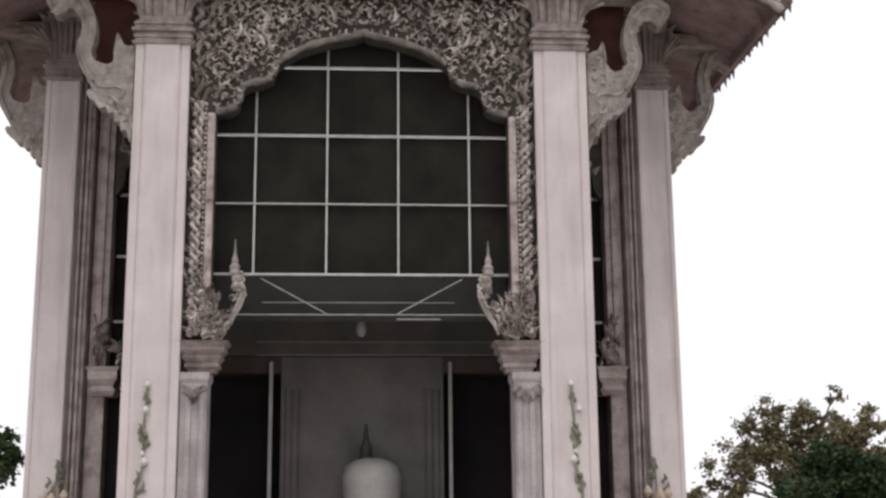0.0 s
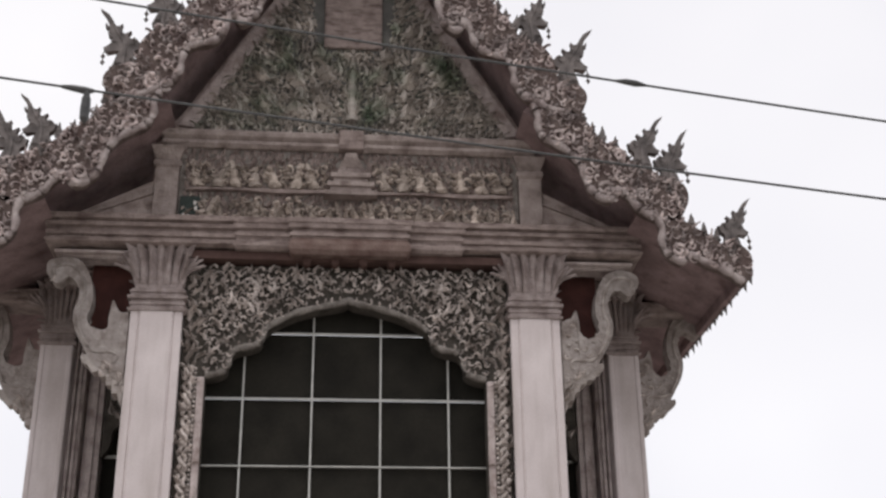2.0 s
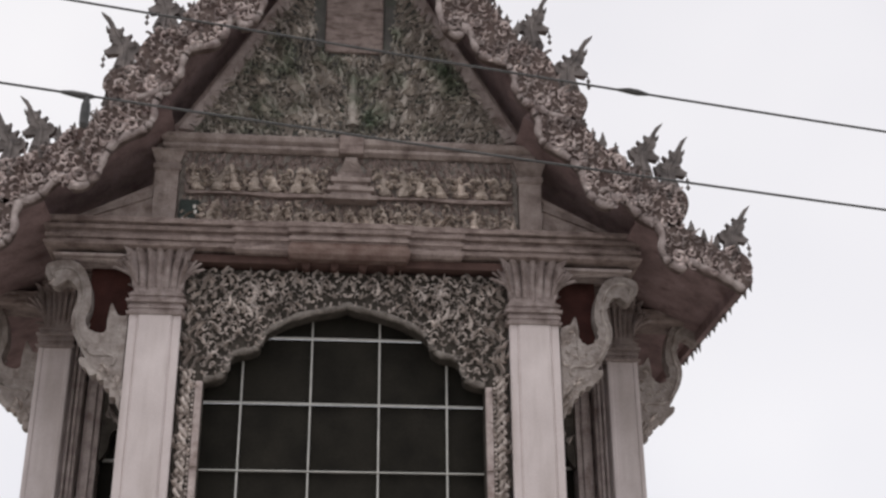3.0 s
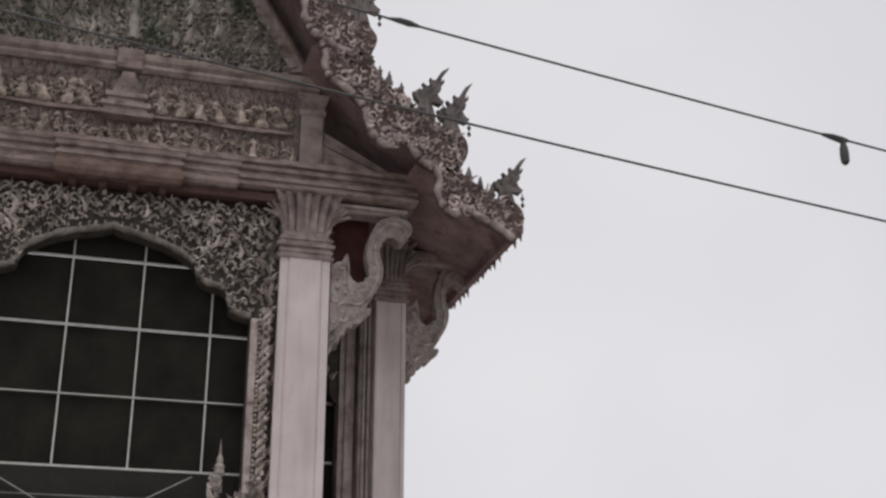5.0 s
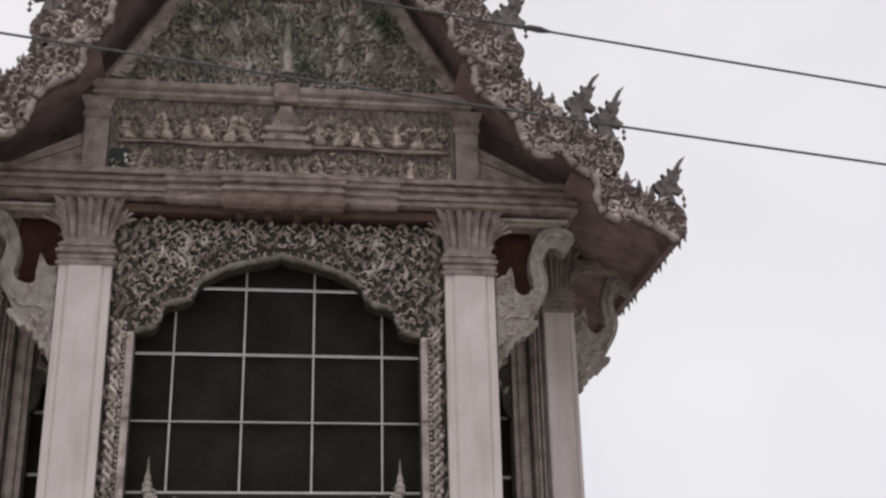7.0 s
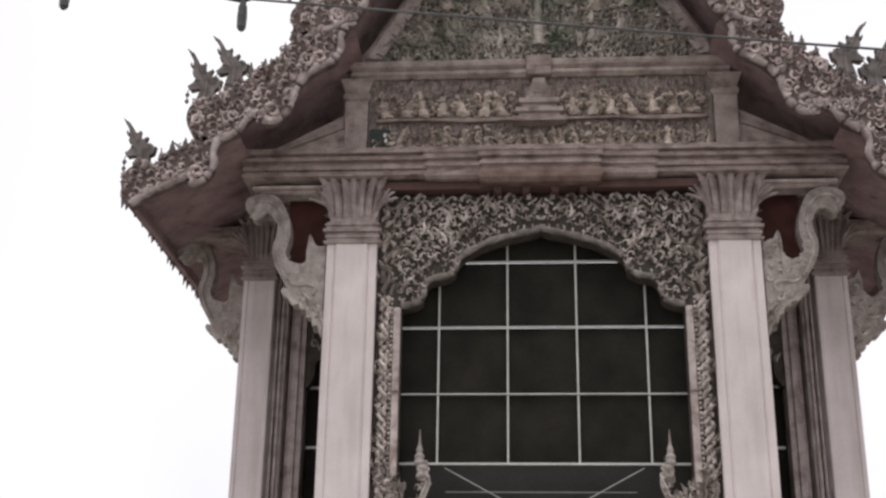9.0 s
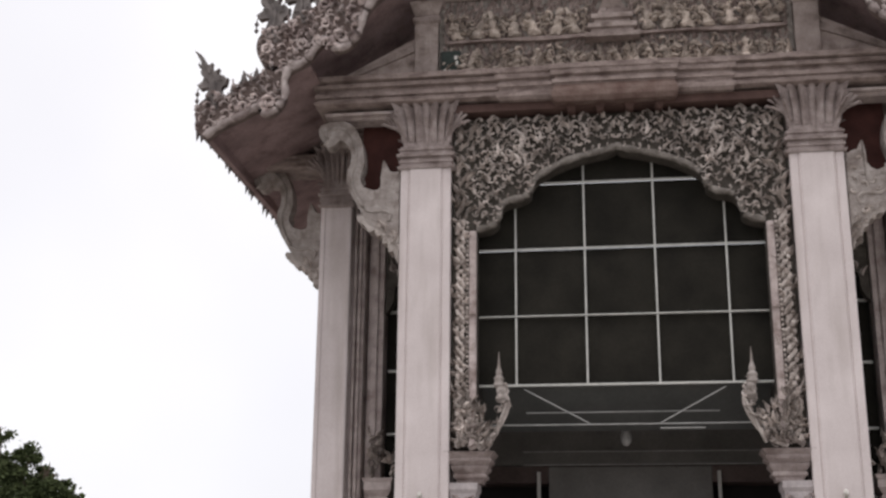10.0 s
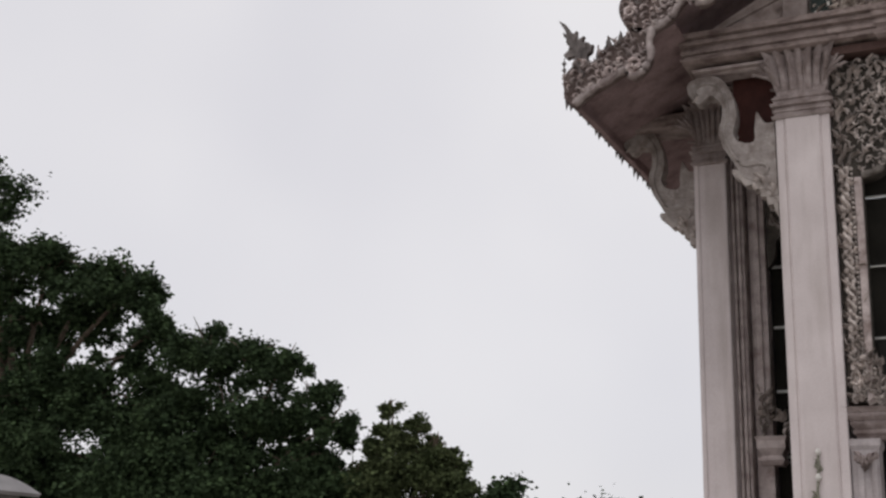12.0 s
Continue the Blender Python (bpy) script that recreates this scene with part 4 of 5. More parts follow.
def along(pts, n):
    """n points at even steps along a line."""
    line = [Vector(p) for p in smooth_line(pts, 6)]
    run = [0.0]
    for a, b in zip(line, line[1:]):
        run.append(run[-1] + (b - a).length)
    out, i = [], 0
    for k in range(n):
        want = run[-1] * k / (n - 1)
        while i < len(line) - 2 and run[i + 1] < want:
            i += 1
        out.append(line[i].lerp(line[i + 1], min(1.0, (want - run[i]) / max(run[i + 1] - run[i], 1e-6))))
    return out, run[-1]


def finial(x, z, tx, tz, sx):
    """A barbed flame on a swelling neck, with a ridge down its face and beads under the outer barb."""
    bm = bmesh.new()
    axis = Vector((tx - x, tz - z))
    h = axis.length
    up, out = axis / h, Vector((axis.y, -axis.x)) / h

    def at(u, v):
        q = Vector((x, z)) + up * v * h + out * u * h
        return q.x * sx + RX, q.y
    plate(bm, [at(u, v) for u, v in FIN], BY - 0.035, BY + 0.035, 0.006)
    spine = [(-0.07, -0.05), (-0.06, 0.12), (-0.11, 0.28), (-0.14, 0.42), (-0.09, 0.60), (-0.045, 0.80), (0.02, 0.96)]
    tube(bm, [(at(u, v)[0], BY - 0.035, at(u, v)[1]) for u, v in smooth_line(spine, 3)], [0.026 - 0.0012 * k for k in range(19)], 6)
    for u, v, r, a in ((0.0, 0.12, 0.06, 0.5), (-0.15, 0.16, 0.06, 2.4), (-0.24, 0.43, 0.06, 2.2), (-0.02, 0.44, 0.05, 0.6), (-0.12, 0.58, 0.04, 2.0), (-0.07, 0.0, 0.07, 1.2)):
        px, pz = at(u, v)
        comma(bm, px, BY - 0.045, pz, r * h, a if sx > 0 else math.pi - a, sx)
    for u, v, size, turn in ((-0.26, 0.34, 0.11, 0.7), (-0.17, 0.50, 0.13, 0.5), (-0.11, 0.62, 0.12, 0.35), (-0.02, 0.56, 0.10, -0.6), (0.0, 0.70, 0.09, -0.45)):
        px, pz = at(u, v)
        hook(bm, (px - RX) * sx, pz, (px - RX) * sx - math.sin(turn) * size * h, pz + math.cos(turn) * size * h, BY, sx, 1.3)
    bx, bz = at(0.105, 0.42)
    tube(bm, [(bx, BY, bz), (bx + 0.012 * sx, BY, bz - 0.03), (bx + 0.012 * sx, BY, bz - 0.15)], 0.0045, 4)
    for k in range(2):
        z0 = bz - 0.065 - 0.06 * k
        lathe(bm, [(0.006, z0 - 0.024), (0.021, z0), (0.006, z0 + 0.024)], bx + 0.012 * sx, BY, 6)
    return bm


for sx in (-1, 1):
    for idx in (1, 2, 3):
        low, top = smooth_line(LOW[idx], 4), smooth_line(TOP[idx], 4)
        bm = bmesh.new()
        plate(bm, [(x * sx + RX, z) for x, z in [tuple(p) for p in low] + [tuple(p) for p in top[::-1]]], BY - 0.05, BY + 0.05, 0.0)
        # board is coloured dark as the shade behind its pale scales
        board = part("bargeboard", bm, M_barge_shade, pavilion, "serpentine carved bargeboard of weathered plaster")
        # overlapping scales in rows from the rolled lip to the outer edge
        bm = bmesh.new()
        n = int(along(LOW[idx], 2)[1] / 0.072)
        lows, tops = along(LOW[idx], n)[0], along(TOP[idx], n)[0]
        for i in range(1, n - 1):
            a, b = lows[i], tops[i]
            wide = (b - a).length
            d = (b - a) / wide
            flow = (tops[i + 1] - tops[i - 1]).normalized()
            rows = max(2, int(wide / 0.072))
            for j in range(rows):
                f = (j + 0.35 + 0.3 * (i % 2)) / rows
                v = a.lerp(b, min(0.92, f)) + Vector((rng.uniform(-0.012, 0.012), rng.uniform(-0.012, 0.012)))
                g = (d - 0.5 * flow).normalized()
                w = 1 if (i + j) % 2 else -1
                comma(bm, v.x * sx + RX, BY - 0.055 + rng.uniform(-0.02, 0.01), v.y, rng.uniform(0.024, 0.046), math.atan2(g.y, g.x * sx) + w * rng.uniform(0.4, 1.6), w * sx)
                if (i + 3 * j) % 11 == 0:
                    curl(bm, v.x * sx + RX, BY - 0.06, v.y, rng.uniform(0.045, 0.065), rng.uniform(0, 6), w)
                if (i + j) % 3 == 0:
                    flame(bm, v.x * sx + RX, BY - 0.05, v.y, rng.uniform(0.07, 0.095), math.atan2(-g.x * sx, g.y), sx * w, 0.7)
        for x, z, r, a in VOLUTES[idx]:      # pale volutes at the lobes of the lip
            curl(bm, x * sx + RX, BY - 0.055, z, r, a if sx > 0 else math.pi - a, sx)
        tagged(part("scale_carving", bm, M_barge, board, "rows of pale overlapping plaster scales"), kind="stuff")
        bm = bmesh.new()
        tube(bm, [(q[0] * sx + RX, BY - 0.045, q[1] + 0.02) for q in low], [0.024 + 0.014 * abs(math.sin(k * 0.7)) for k in range(len(low))], 6)
        part("lip", bm, M_barge, board, "pale rolled lip along the lower edge", True)
        # upright leaf points along the outer edge
        bm = bmesh.new()
        line, length = along(TOP[idx], 200)
        step = 0.0
        for p, q in zip(line, line[1:]):
            step += (q - p).length
            if step > 0.12 and all(abs(p.x - f[0]) > 0.15 for f in FINS[idx]):
                step = rng.uniform(-0.02, 0.02)
                h = rng.uniform(0.07, 0.15)
                hook(bm, p.x, p.y - 0.04, p.x + 0.25 * h, p.y + h - 0.02, BY + rng.uniform(-0.03, 0.03), sx, rng.uniform(1.2, 1.7))
                comma(bm, (p.x + 0.03) * sx + RX, BY - 0.04, p.y - 0.02, rng.uniform(0.03, 0.045), rng.uniform(0, 6), sx)
        tagged(part("flame_edge", bm, M_fin, board, "row of small dark leaf points"), kind="stuff")
        for f in FINS[idx]:
            part("finial", finial(*f, sx), M_fin, board, "dark barbed flame finial with hanging beads")

# ---- recessed side bays beside the front columns
for sx in (-1, 1):
    bm = bmesh.new()
    box(bm, *sorted((sx * 2.30, sx * 2.45)), 1.05, 1.25, FLOOR, 5.80, 0.008)
    bay = part("recess_pilaster", bm, M_plaster, pavilion, "stepped corner pilaster in the recess")
    for xa, xb, y in ((2.405, 2.45, 0.95), (2.365, 2.39, 0.985), (2.325, 2.352, 1.01)):
        bm = bmesh.new()
        box(bm, *sorted((sx * xa, sx * xb)), y, 1.06, FLOOR, 5.80, 0.008)
        part("fillet", bm, M_plaster, bay)
    bm = bmesh.new()
    box(bm, *sorted((sx * 2.14, sx * 2.285)), 1.16, 1.34, FLOOR, 5.80, 0.008)
    box(bm, *sorted((sx * 2.19, sx * 2.25)), 1.13, 1.18, 2.9, 5.2, 0.008)
    part("recess_jamb", bm, M_plaster, bay, "grimy recessed jamb")
    bm = bmesh.new()
    pts = smooth_line([(2.13, 4.35), (2.06, 4.45), (2.04, 4.60), (1.94, 4.68), (1.92, 4.82), (1.78, 4.90), (1.60, 5.00)], 3)
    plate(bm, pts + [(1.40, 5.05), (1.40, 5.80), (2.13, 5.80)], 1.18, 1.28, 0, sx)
    part("recess_arch", bm, M_carve_shade, bay)
    bm = bmesh.new()
    for k in range(90):
        x, z = rng.uniform(1.75, 2.10), rng.uniform(4.45, 5.75)
        if z > 4.5 + 1.1 * (2.13 - x):
            flame(bm, sx * x, 1.18, z, 0.11, rng.uniform(-0.8, 0.8), rng.choice((-1, 1)), 0.5)
    tagged(part("recess_carving", bm, M_carve, bay), kind="stuff")
    bm = bmesh.new()
    stack(bm, sx * 2.15, 1.22, 0.08, 0.10, [(2.62, 0.0), (2.66, 0.03), (2.70, 0.0), (2.76, 0.04), (2.82, 0.04), (2.86, 0.06)])
    part("recess_corbel", bm, M_plaster, bay)
    bm = bmesh.new()
    for k in range(34):
        x, z = rng.uniform(2.02, 2.26), rng.uniform(2.84, 3.25)
        if z < 2.9 + 1.8 * (x - 2.0):
            flame(bm, sx * x, 1.12, z, rng.uniform(0.07, 0.11), sx * rng.uniform(-0.3, 1.0), rng.choice((-1, 1)), 0.7)
    tagged(part("recess_leafwork", bm, M_carve, bay), kind="stuff")
    for z in (2.70, 3.27, 3.84, 4.39):
        bm = bmesh.new()
        box(bm, *sorted((sx * 1.42, sx * 2.12)), 1.30, 1.33, z - 0.012, z + 0.012, 0.003)
        part("bar", bm, M_bar, bay)
    bm = bmesh.new()
    box(bm, *sorted((sx * 1.40, sx * 2.14)), 1.34, 1.36, FLOOR, 5.8)
    part("recess_pane", bm, M_shaded_pane, bay, "panel in the recess coloured as dark interior")

# ---- inside walls and ceiling
bm = bmesh.new()
box(bm, -1.52, 1.52, 0.36, 2.3, 3.62, 3.74)
tagged(part("ceiling", bm, M_ceiling), "dark boarded inner ceiling", "ceiling", kind="structure")
# back and side walls carry the room's shade as their colour
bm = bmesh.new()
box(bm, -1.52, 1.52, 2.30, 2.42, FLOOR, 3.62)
tagged(part("wall_back", bm, M_inner_shade), "inner back wall in a near-black that stands for shade", "wall", kind="structure")
for sx, nm in ((-1, "wall_west"), (1, "wall_east")):
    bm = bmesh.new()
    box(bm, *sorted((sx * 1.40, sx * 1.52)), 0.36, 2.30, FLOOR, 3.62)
    tagged(part(nm, bm, M_inner_shade), "inner side wall in a near-black that stands for shade", "wall", kind="structure")
    bm = bmesh.new()
    box(bm, *sorted((sx * 2.13, sx * 2.42)), 1.36, 2 * YC - 1.3, FLOOR, 5.8)
    tagged(part(nm + "_outer", bm, M_plaster), "grey plaster outer side wall", "wall", kind="structure")
bm = bmesh.new()
box(bm, -2.42, 2.42, 2 * YC - 1.2, 2 * YC - 1.0, FLOOR, 5.8)
tagged(part("wall_rear", bm, M_plaster), "grey plaster rear wall", "wall", kind="structure")

furnace = thing("inner_chamber", "grey rendered chamber front with thin door posts", "chamber")
bm = bmesh.new()
box(bm, -0.72, 0.76, 1.965, 2.29, FLOOR, 3.05, 0.01)
part("front_panel", bm, M_inner, furnace)
bm = bmesh.new()
box(bm, -1.38, 1.38, 1.98, 2.29, 2.90, 3.06, 0.01)
part("lintel", bm, M_lintel, furnace, "dark lintel over the openings")
bm = bmesh.new()
box(bm, -1.38, 1.38, 1.99, 2.29, 3.065, 3.61, 0.01)
part("upper_panel", bm, M_inner, furnace, "shaded grey panel over the lintel")
for z, y in ((3.06, 1.92), (3.18, 1.92)):
    bm = bmesh.new()
    tube(bm, [(-0.95, y, z), (1.32, y, z)], 0.007, 6)
    part("rail", bm, M_brace, furnace, "thin dull grey rail")
for x in (-0.81, 0.82):
    bm = bmesh.new()
    box(bm, x - 0.016, x + 0.016, 1.93, 2.0, FLOOR, 3.0, 0.005)
    part("post", bm, M_urn, furnace, "dull grey painted post")
for x in (-0.66, -0.60, -0.54, 0.58, 0.64, 0.70):
    bm = bmesh.new()
    tube(bm, [(x, 1.955, FLOOR), (x, 1.955, 2.75)], 0.018, 8)
    part("rib", bm, M_inner, furnace)

urn = thing("urn", "rounded white urn with dark pointed lid before the chamber", "urn")
bm = bmesh.new()
lathe(bm, [(0.16, FLOOR), (0.18, FLOOR + 0.05), (0.12, FLOOR + 0.2), (0.14, 1.3), (0.22, 1.6), (0.25, 1.8), (0.26, 1.96), (0.23, 2.05), (0.15, 2.10), (0.08, 2.12)], 0.10, 1.70, 24)
part("body", bm, M_urn, urn, smooth=True)
bm = bmesh.new()
lathe(bm, [(0.07, 2.11), (0.05, 2.16), (0.055, 2.2), (0.025, 2.28), (0.012, 2.42)], 0.05, 1.70, 12)
part("lid", bm, M_metal, urn, "dark pointed lid")

lamp = thing("hanging_lamp", "small white bulb hanging on a short cord", "lamp")
bm = bmesh.new()
lathe(bm, [(0.02, 3.13), (0.045, 3.16), (0.05, 3.21), (0.03, 3.27), (0.02, 3.29)], 0.0, 1.19, 12)
part("bulb", bm, M_bulb, lamp, smooth=True)
bm = bmesh.new()
tube(bm, [(0, 1.19, 3.29), (0, 1.19, 3.62)], 0.008, 6)
part("cord", bm, M_metal, lamp)

# ---------------------------------------------------------------- overhead cables
WY = -7.28


def slope(c, x):
    return c[0] + c[1] * x + 0.004 * x * x


def cable(c, label):
    t = thing("light_cable", label, "cable", "overhead cables")
    bm = bmesh.new()
    tube(bm, [(0.5 * k, WY, slope(c, 0.5 * k)) for k in range(-28, 29)], 0.0031, 6)
    part("wire", bm, M_wire, t)
    return t


A_PTS, B_PTS = (3.268, -0.1353), (3.028, -0.1174)
ca = cable(A_PTS, "thin grey overhead cable with an empty lamp socket")
cb = cable(B_PTS, "thin grey lower overhead cable with two dark lamp sockets")
for c, pts, x, h in ((ca, A_PTS, 1.726, 0.072), (cb, B_PTS, -0.761, 0.085), (cb, B_PTS, -1.185, 0.07)):
    z = slope(pts, x)
    bm = bmesh.new()
    tube(bm, [(x - 0.055, WY, slope(pts, x - 0.055)), (x - 0.03, WY, slope(pts, x - 0.03)), (x, WY, z - 0.002), (x + 0.02, WY, slope(pts, x + 0.02))], [0.0045, 0.008, 0.0095, 0.0045], 8)
    lathe(bm, [(0.007, z), (0.008, z - 0.02), (0.0105, z - 0.022), (0.012, z - h * 0.6), (0.011, z - h * 0.9), (0.006, z - h)], x + 0.004, WY, 10)
    part("socket", bm, M_cable, c, "dark plastic lamp socket")
bm = bmesh.new()
tube(bm, [(x, WY, slope(A_PTS, x) + d) for x, d in ((0.508, 0), (0.533, 0.002), (0.558, 0.001), (0.583, 0))], [0.0035, 0.0075, 0.0082, 0.0035], 8)
part("splice", bm, M_cable, ca, "lumpy taped splice")
for x in (-14, 14):
    post = thing("cable_post", "plain grey concrete post carrying the cables", "post", "cable posts")
    bm = bmesh.new()
    stack(bm, x, WY, 0.07, 0.07, [(0, 0.03), (2.0, 0.01), (6.2 if x < 0 else 3.0, 0.0)])
    part("shaft", bm, M_plaster, post)

# ---------------------------------------------------------------- flower sprays tied to the columns
def spray(label, pts, y, buds, leaves, petals):
    t = thing("flower_spray", label, "flowers", "sprays on the columns")
    bm = bmesh.new()
    tube(bm, [(x, y - 0.012, z) for x, z in smooth_line(pts, 4)], 0.009, 6)
    part("stem", bm, M_stem, t)
    for x, z, r in buds:
        bm = bmesh.new()
        lathe(bm, [(0.2 * r, z - r), (0.8 * r, z - 0.5 * r), (r, z), (0.7 * r, z + 0.7 * r), (0.15 * r, z + 1.4 * r)], x, y - r * 0.6, 8)
        part("bud", bm, petals, t)
    for x, z, h, lean in leaves:
        bm = bmesh.new()
        for k in range(4):
            flame(bm, x + 0.012 * (k % 2), y - 0.006 * k, z + h * 0.18 * k, h * 0.42, lean + 0.35 * (k - 1.5), 1 if k % 2 else -1, 0.3)
        part("leaf", bm, M_stem, t)
    return t


for sx in (-1, 1):
    spray("white lotus spray with green leaves tied to the column", [(sx * 1.63, 1.55), (sx * 1.66, 1.80), (sx * 1.61, 2.0), (sx * 1.615, 2.25), (sx * 1.60, 2.45), (sx * 1.595, 2.60)], -0.003,
          [(sx * 1.595, 2.60, 0.024), (sx * (1.60 if sx < 0 else 1.65), 2.41, 0.026), (sx * 1.60, 2.03, 0.03), (sx * 1.615, 2.09, 0.02)],
          [(sx * 1.60, 2.43, 0.14, 0.1), (sx * 1.61, 2.10, 0.20, 0.0), (sx * 1.62, 2.16, 0.18, 0.1), (sx * 1.65, 1.78, 0.20, sx * 0.4), (sx * 1.61, 1.98, 0.10, -0.3)], M_petal)
    spray("faded pink and gold flowers at the side column", [(sx * 2.45, 1.3), (sx * 2.42, 1.6), (sx * 2.44, 1.85), (sx * 2.42, 2.05)], 0.895,
          [(sx * 2.36, 1.80, 0.04), (sx * 2.46, 1.76, 0.05), (sx * 2.53, 1.78, 0.04), (sx * 2.40, 1.68, 0.05), (sx * 2.50, 1.66, 0.05)],
          [(sx * 2.42, 1.95, 0.16, 0.0), (sx * 2.40, 1.86, 0.15, 0.5), (sx * 2.50, 1.80, 0.16, -0.4)], M_pink)

# ---------------------------------------------------------------- trees
def tree(label, base, height, trunk_r, clumps, leaf, count, mat, group="", seed=1, spread=1.0, drop=0.0, loose=1.0):
    """clumps: (x, y, z, radius) of leaf masses, in world metres."""
    r = random.Random(seed)
    t = thing("tree", label, "tree", group)
    bm = bmesh.new()
    top = Vector((base[0], base[1], height * 0.55))
    tube(bm, smooth_line([(base[0], base[1], 0), (base[0] + 0.1, base[1], height * 0.2), (base[0] - 0.1, base[1] + 0.1, height * 0.4), tuple(top)], 4), [trunk_r * (1 - 0.045 * i) for i in range(13)], 10)
    for c in clumps:
        a = Vector((base[0], base[1], height * r.uniform(0.22, 0.5)))
        b = Vector(c[:3])
        m = a.lerp(b, 0.5) + Vector((0, 0, 0.08 * (b - a).length))
        tube(bm, smooth_line([tuple(a), tuple(m), tuple(b)], 4), [trunk_r * 0.42 * (1 - 0.1 * i) for i in range(9)], 6)
        for _ in range(5):
            e = b + Vector((r.gauss(0, 1), r.gauss(0, 1), r.gauss(0, 1) + 0.3)).normalized() * c[3] * r.uniform(0.5, 0.85)
            tube(bm, [tuple(b.lerp(m, 0.2)), tuple(b.lerp(e, 0.5)), tuple(e)], [0.05, 0.03, 0.01], 4)
    part("trunk", bm, M_bark, t, "dark branching trunk")
    total = sum(c[3] ** 2 for c in clumps)
    verts, faces = [], []
    for c in clumps:
        n = int(count * c[3] ** 2 / total)
        subs = []
        for _ in range(max(6, int(c[3] * 9))):
            d = Vector((r.gauss(0, 1), r.gauss(0, 1), r.gauss(0, 1))).normalized() * c[3] * r.uniform(0.35, 1.0) * spread
            subs.append((Vector(c[:3]) + Vector((0, 0, drop)) + Vector((d.x, d.y, d.z * 0.75)), c[3] * r.uniform(0.18, 0.38) * loose))
        for _ in range(n):
            s, sr = subs[r.randrange(len(subs))]
            p = s + Vector((r.gauss(0, 0.55), r.gauss(0, 0.55), r.gauss(0, 0.42))) * sr
            L = leaf * r.uniform(0.6, 1.4)
            d = Vector((r.gauss(0, 1), r.gauss(0, 1), r.gauss(0, 0.6) - 0.2)).normalized()
            w = d.cross(Vector((r.gauss(0, 1), r.gauss(0, 1), r.gauss(0, 1)))).normalized() * L * 0.32
            k = len(verts)
            verts += [p, p + d * L * 0.5 + w, p + d * L, p + d * L * 0.5 - w]
            faces.append((k, k + 1, k + 2, k + 3))
    me = bpy.data.meshes.new("crown")
    me.from_pydata([tuple(v) for v in verts], [], faces)
    me.materials.append(mat)
    crown = new("crown", me)
    crown.parent = t
    tagged(crown, "uneven crown of small leaves", kind="stuff")
    return t


tree("tall dark green broadleaf tree behind the yard", (-39.48, 30.54), 19, 0.5,
     [(-41.27, 29.52, 18.25, 2.05), (-42.48, 30.50, 15.45, 2.05), (-39.47, 29.54, 14.75, 1.92), (-37.27, 29.56, 14.45, 1.79), (-34.77, 29.59, 13.45, 1.79), (-32.77, 29.62, 12.95, 1.66), (-31.47, 29.63, 11.15, 1.41), (-35.98, 30.58, 12.15, 1.66), (-41.97, 29.51, 12.85, 2.56), (-40.48, 30.53, 12.05, 1.79), (-37.47, 29.56, 8.8, 2.56), (-33.67, 29.61, 8.4, 2.18), (-41.47, 29.51, 8.5, 2.82), (-31.47, 29.63, 8.0, 2.05), (-35.97, 29.58, 6.5, 3.07), (-40.47, 29.53, 6.0, 3.58), (-31.47, 29.63, 5.0, 3.33), (-36.47, 29.57, 3.5, 3.84), (-42.47, 29.50, 3.5, 3.84), (-35.27, 29.59, 8.5, 1.3), (-36.67, 29.57, 10.3, 1.2), (-37.67, 29.56, 12.0, 1.2), (-32.87, 29.62, 10.1, 1.1)], 0.21, 170000, M_leaf, "yard trees", 3, drop=-0.33)
tree("broad dark green tree with drooping foliage", (-28.19, 29.67), 11, 0.35,
     [(-28.23, 28.67, 10.05, 1.6), (-26.33, 28.69, 9.65, 1.47), (-24.73, 28.71, 9.25, 1.22), (-23.43, 28.72, 8.05, 1.09), (-22.53, 28.73, 7.05, 1.09), (-27.23, 28.68, 7.85, 1.92), (-25.33, 28.70, 6.65, 1.66), (-29.33, 28.65, 7.65, 1.92), (-23.68, 28.72, 5.2, 1.79), (-28.18, 28.67, 5.0, 2.82), (-25.18, 28.70, 3.6, 3.07), (-30.18, 28.64, 3.5, 3.07), (-22.18, 28.74, 3.5, 2.3), (-27.19, 29.68, 2.5, 3.33), (-23.08, 28.73, 5.9, 1.1), (-21.78, 28.74, 4.9, 1.4), (-24.38, 28.71, 7.5, 1.0)], 0.18, 150000, M_leaf, "yard trees", 5, drop=-0.36)
tree("slender light green tree with feathery top", (-20.36, 28.76), 8, 0.18,
     [(-20.41, 28.76, 7.6, 0.42), (-20.31, 28.76, 6.95, 0.66), (-19.21, 28.77, 6.7, 0.6), (-18.51, 28.78, 6.15, 0.6), (-20.91, 28.75, 6.15, 0.72), (-19.71, 28.76, 5.65, 1.08), (-18.31, 28.78, 5.25, 0.96), (-20.46, 28.76, 3.8, 1.68), (-18.46, 28.78, 3.6, 1.44), (-19.46, 28.77, 2.3, 1.92), (-19.86, 28.76, 4.9, 1.2), (-21.16, 28.75, 5.2, 0.9), (-20.16, 28.76, 6.4, 0.7), (-19.66, 28.77, 6.2, 0.65), (-19.06, 28.77, 5.9, 0.7), (-18.46, 28.78, 5.6, 0.65), (-20.86, 28.75, 5.6, 0.8), (-17.86, 28.79, 5.0, 0.65), (-17.36, 28.79, 4.5, 0.7)], 0.15, 46000, M_leaf2, "yard trees", 8, 1.2, drop=-0.2, loose=1.25)
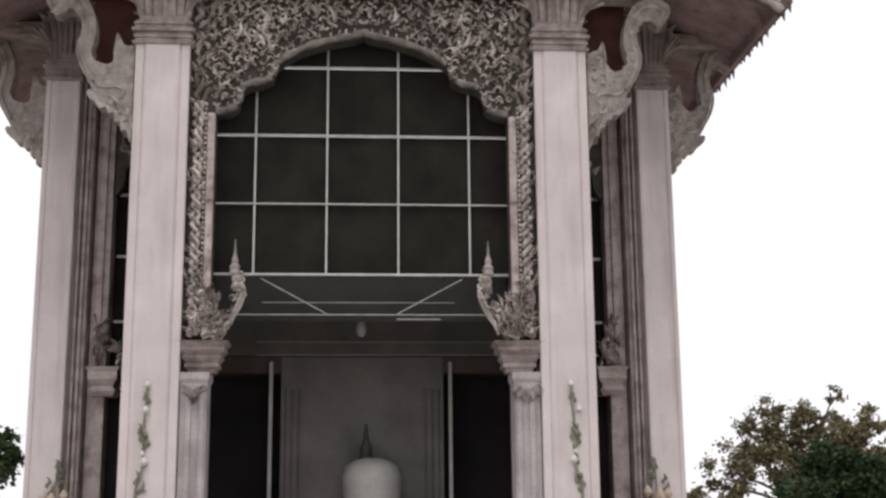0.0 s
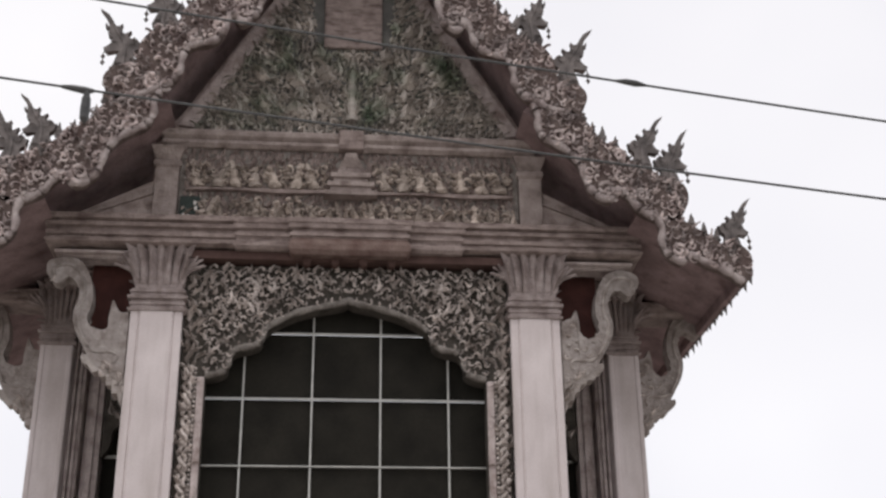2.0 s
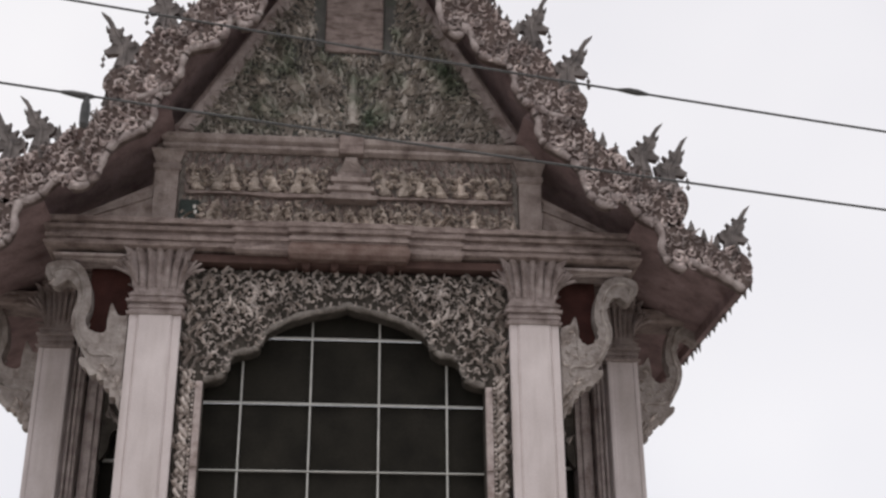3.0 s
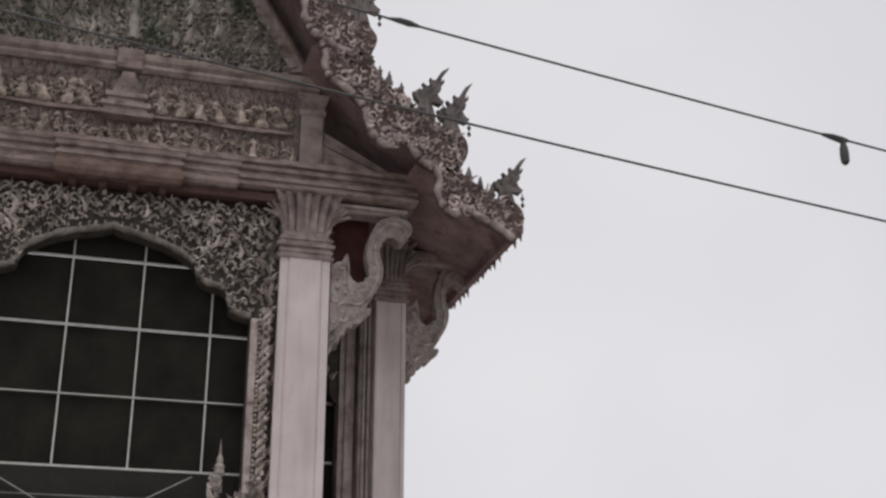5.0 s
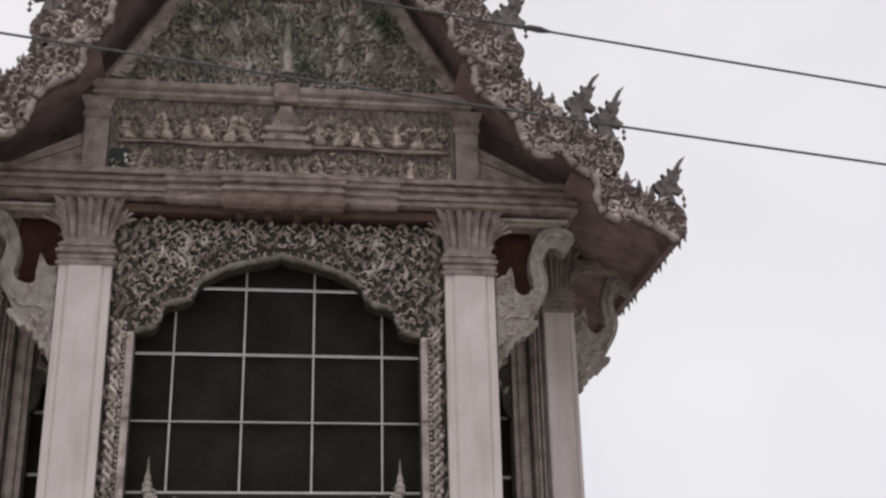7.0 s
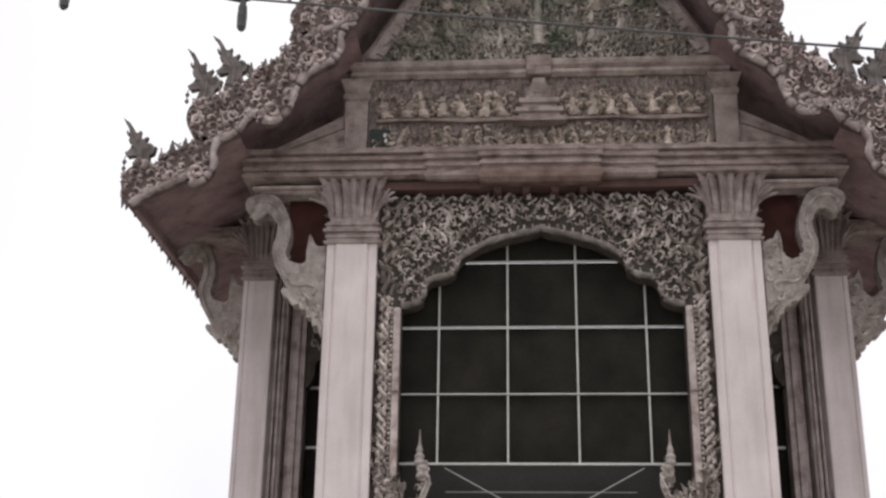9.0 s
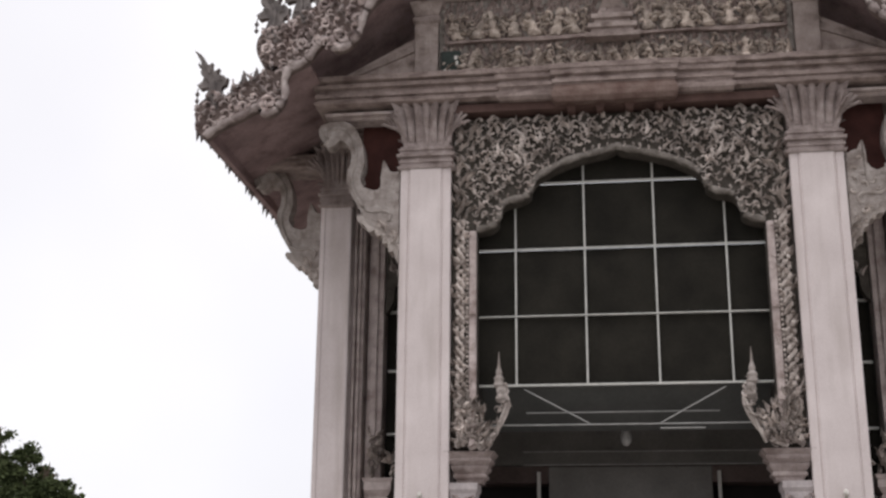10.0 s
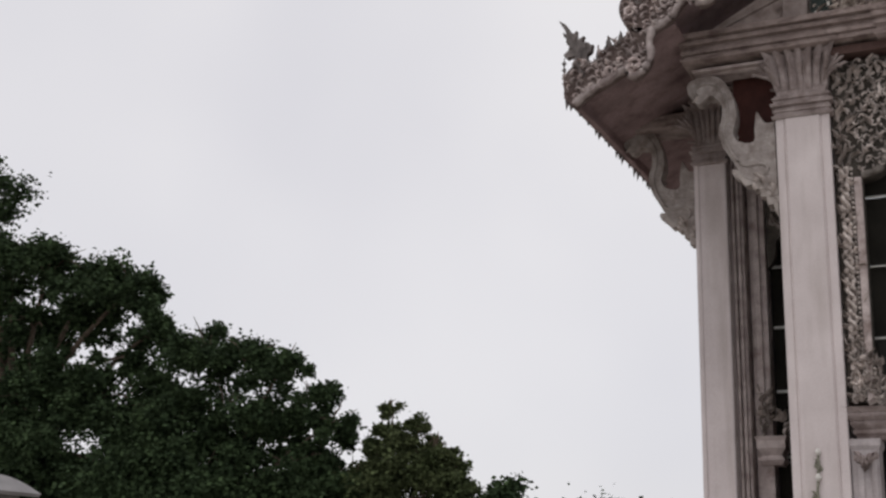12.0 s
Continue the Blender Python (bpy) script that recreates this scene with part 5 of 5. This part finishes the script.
tree("low dark green tree beside the pavilion", (-15.27, 29.82), 5.5, 0.2,
     [(-16.27, 29.81, 4.0, 1.2), (-14.87, 29.82, 3.2, 1.0), (-13.27, 29.84, 2.9, 1.2), (-11.87, 29.86, 2.8, 1.1), (-10.60, 29.9, 3.25, 0.8), (-11.20, 29.9, 3.0, 0.9), (-17.47, 29.79, 3.5, 1.84), (-12.87, 29.85, 2.5, 2.3)], 0.20, 20000, M_leaf, "yard trees", 11, drop=0.3)
tree("small olive green tree with sparse outer twigs", (14.2, 30), 5.5, 0.2,
     [(11.5, 30, 2.3, 0.8), (12.0, 30, 2.7, 0.9), (12.8, 30, 3.2, 0.9), (13.9, 30, 3.6, 1.0), (15.0, 30, 3.6, 1.0), (16.2, 30, 3.3, 1.0), (17.3, 30, 2.9, 1.0), (14.4, 30, 2.4, 1.2), (12.6, 30, 4.25, 0.5), (13.3, 30, 4.65, 0.55), (14.2, 30, 4.45, 0.6), (15.35, 30, 5.15, 0.3), (15.0, 30, 4.5, 0.6), (16.3, 30, 4.3, 0.5), (17.0, 30, 4.1, 0.4), (13.6, 30, 3.9, 0.7), (14.6, 30, 4.0, 0.7), (15.7, 30, 3.9, 0.7), (12.3, 30, 3.6, 0.5)], 0.13, 19000, M_twig, "yard trees", 14, 1.4, loose=1.3)
tree("dense dark green young tree before the olive one", (14.4, 27), 4.0, 0.12,
     [(14.1, 27, 2.9, 1.0), (13.3, 27, 2.3, 1.1), (14.9, 27, 2.5, 1.1), (14.2, 27, 1.5, 1.4), (15.5, 27, 1.9, 1.1)], 0.16, 22000, M_leaf, "yard trees", 17)

# ---------------------------------------------------------------- shed at the edge of the yard
shed = thing("shed", "low shed with a pale curved sheet roof before the trees", "shed")
bm = bmesh.new()
plate(bm, smooth_line([(-36.5, 4.6), (-31.5, 4.75), (-29.5, 4.55), (-28.5, 4.3), (-27.6, 3.9)], 4) + [(-27.7, 3.8), (-28.5, 4.15), (-29.5, 4.4), (-31.5, 4.6), (-36.5, 4.45)], 14, 20)
part("roof", bm, M_sheet, shed)
bm = bmesh.new()
box(bm, -36.0, -28.1, 14.4, 19.6, 0, 3.85)
part("wall", bm, M_inner, shed)
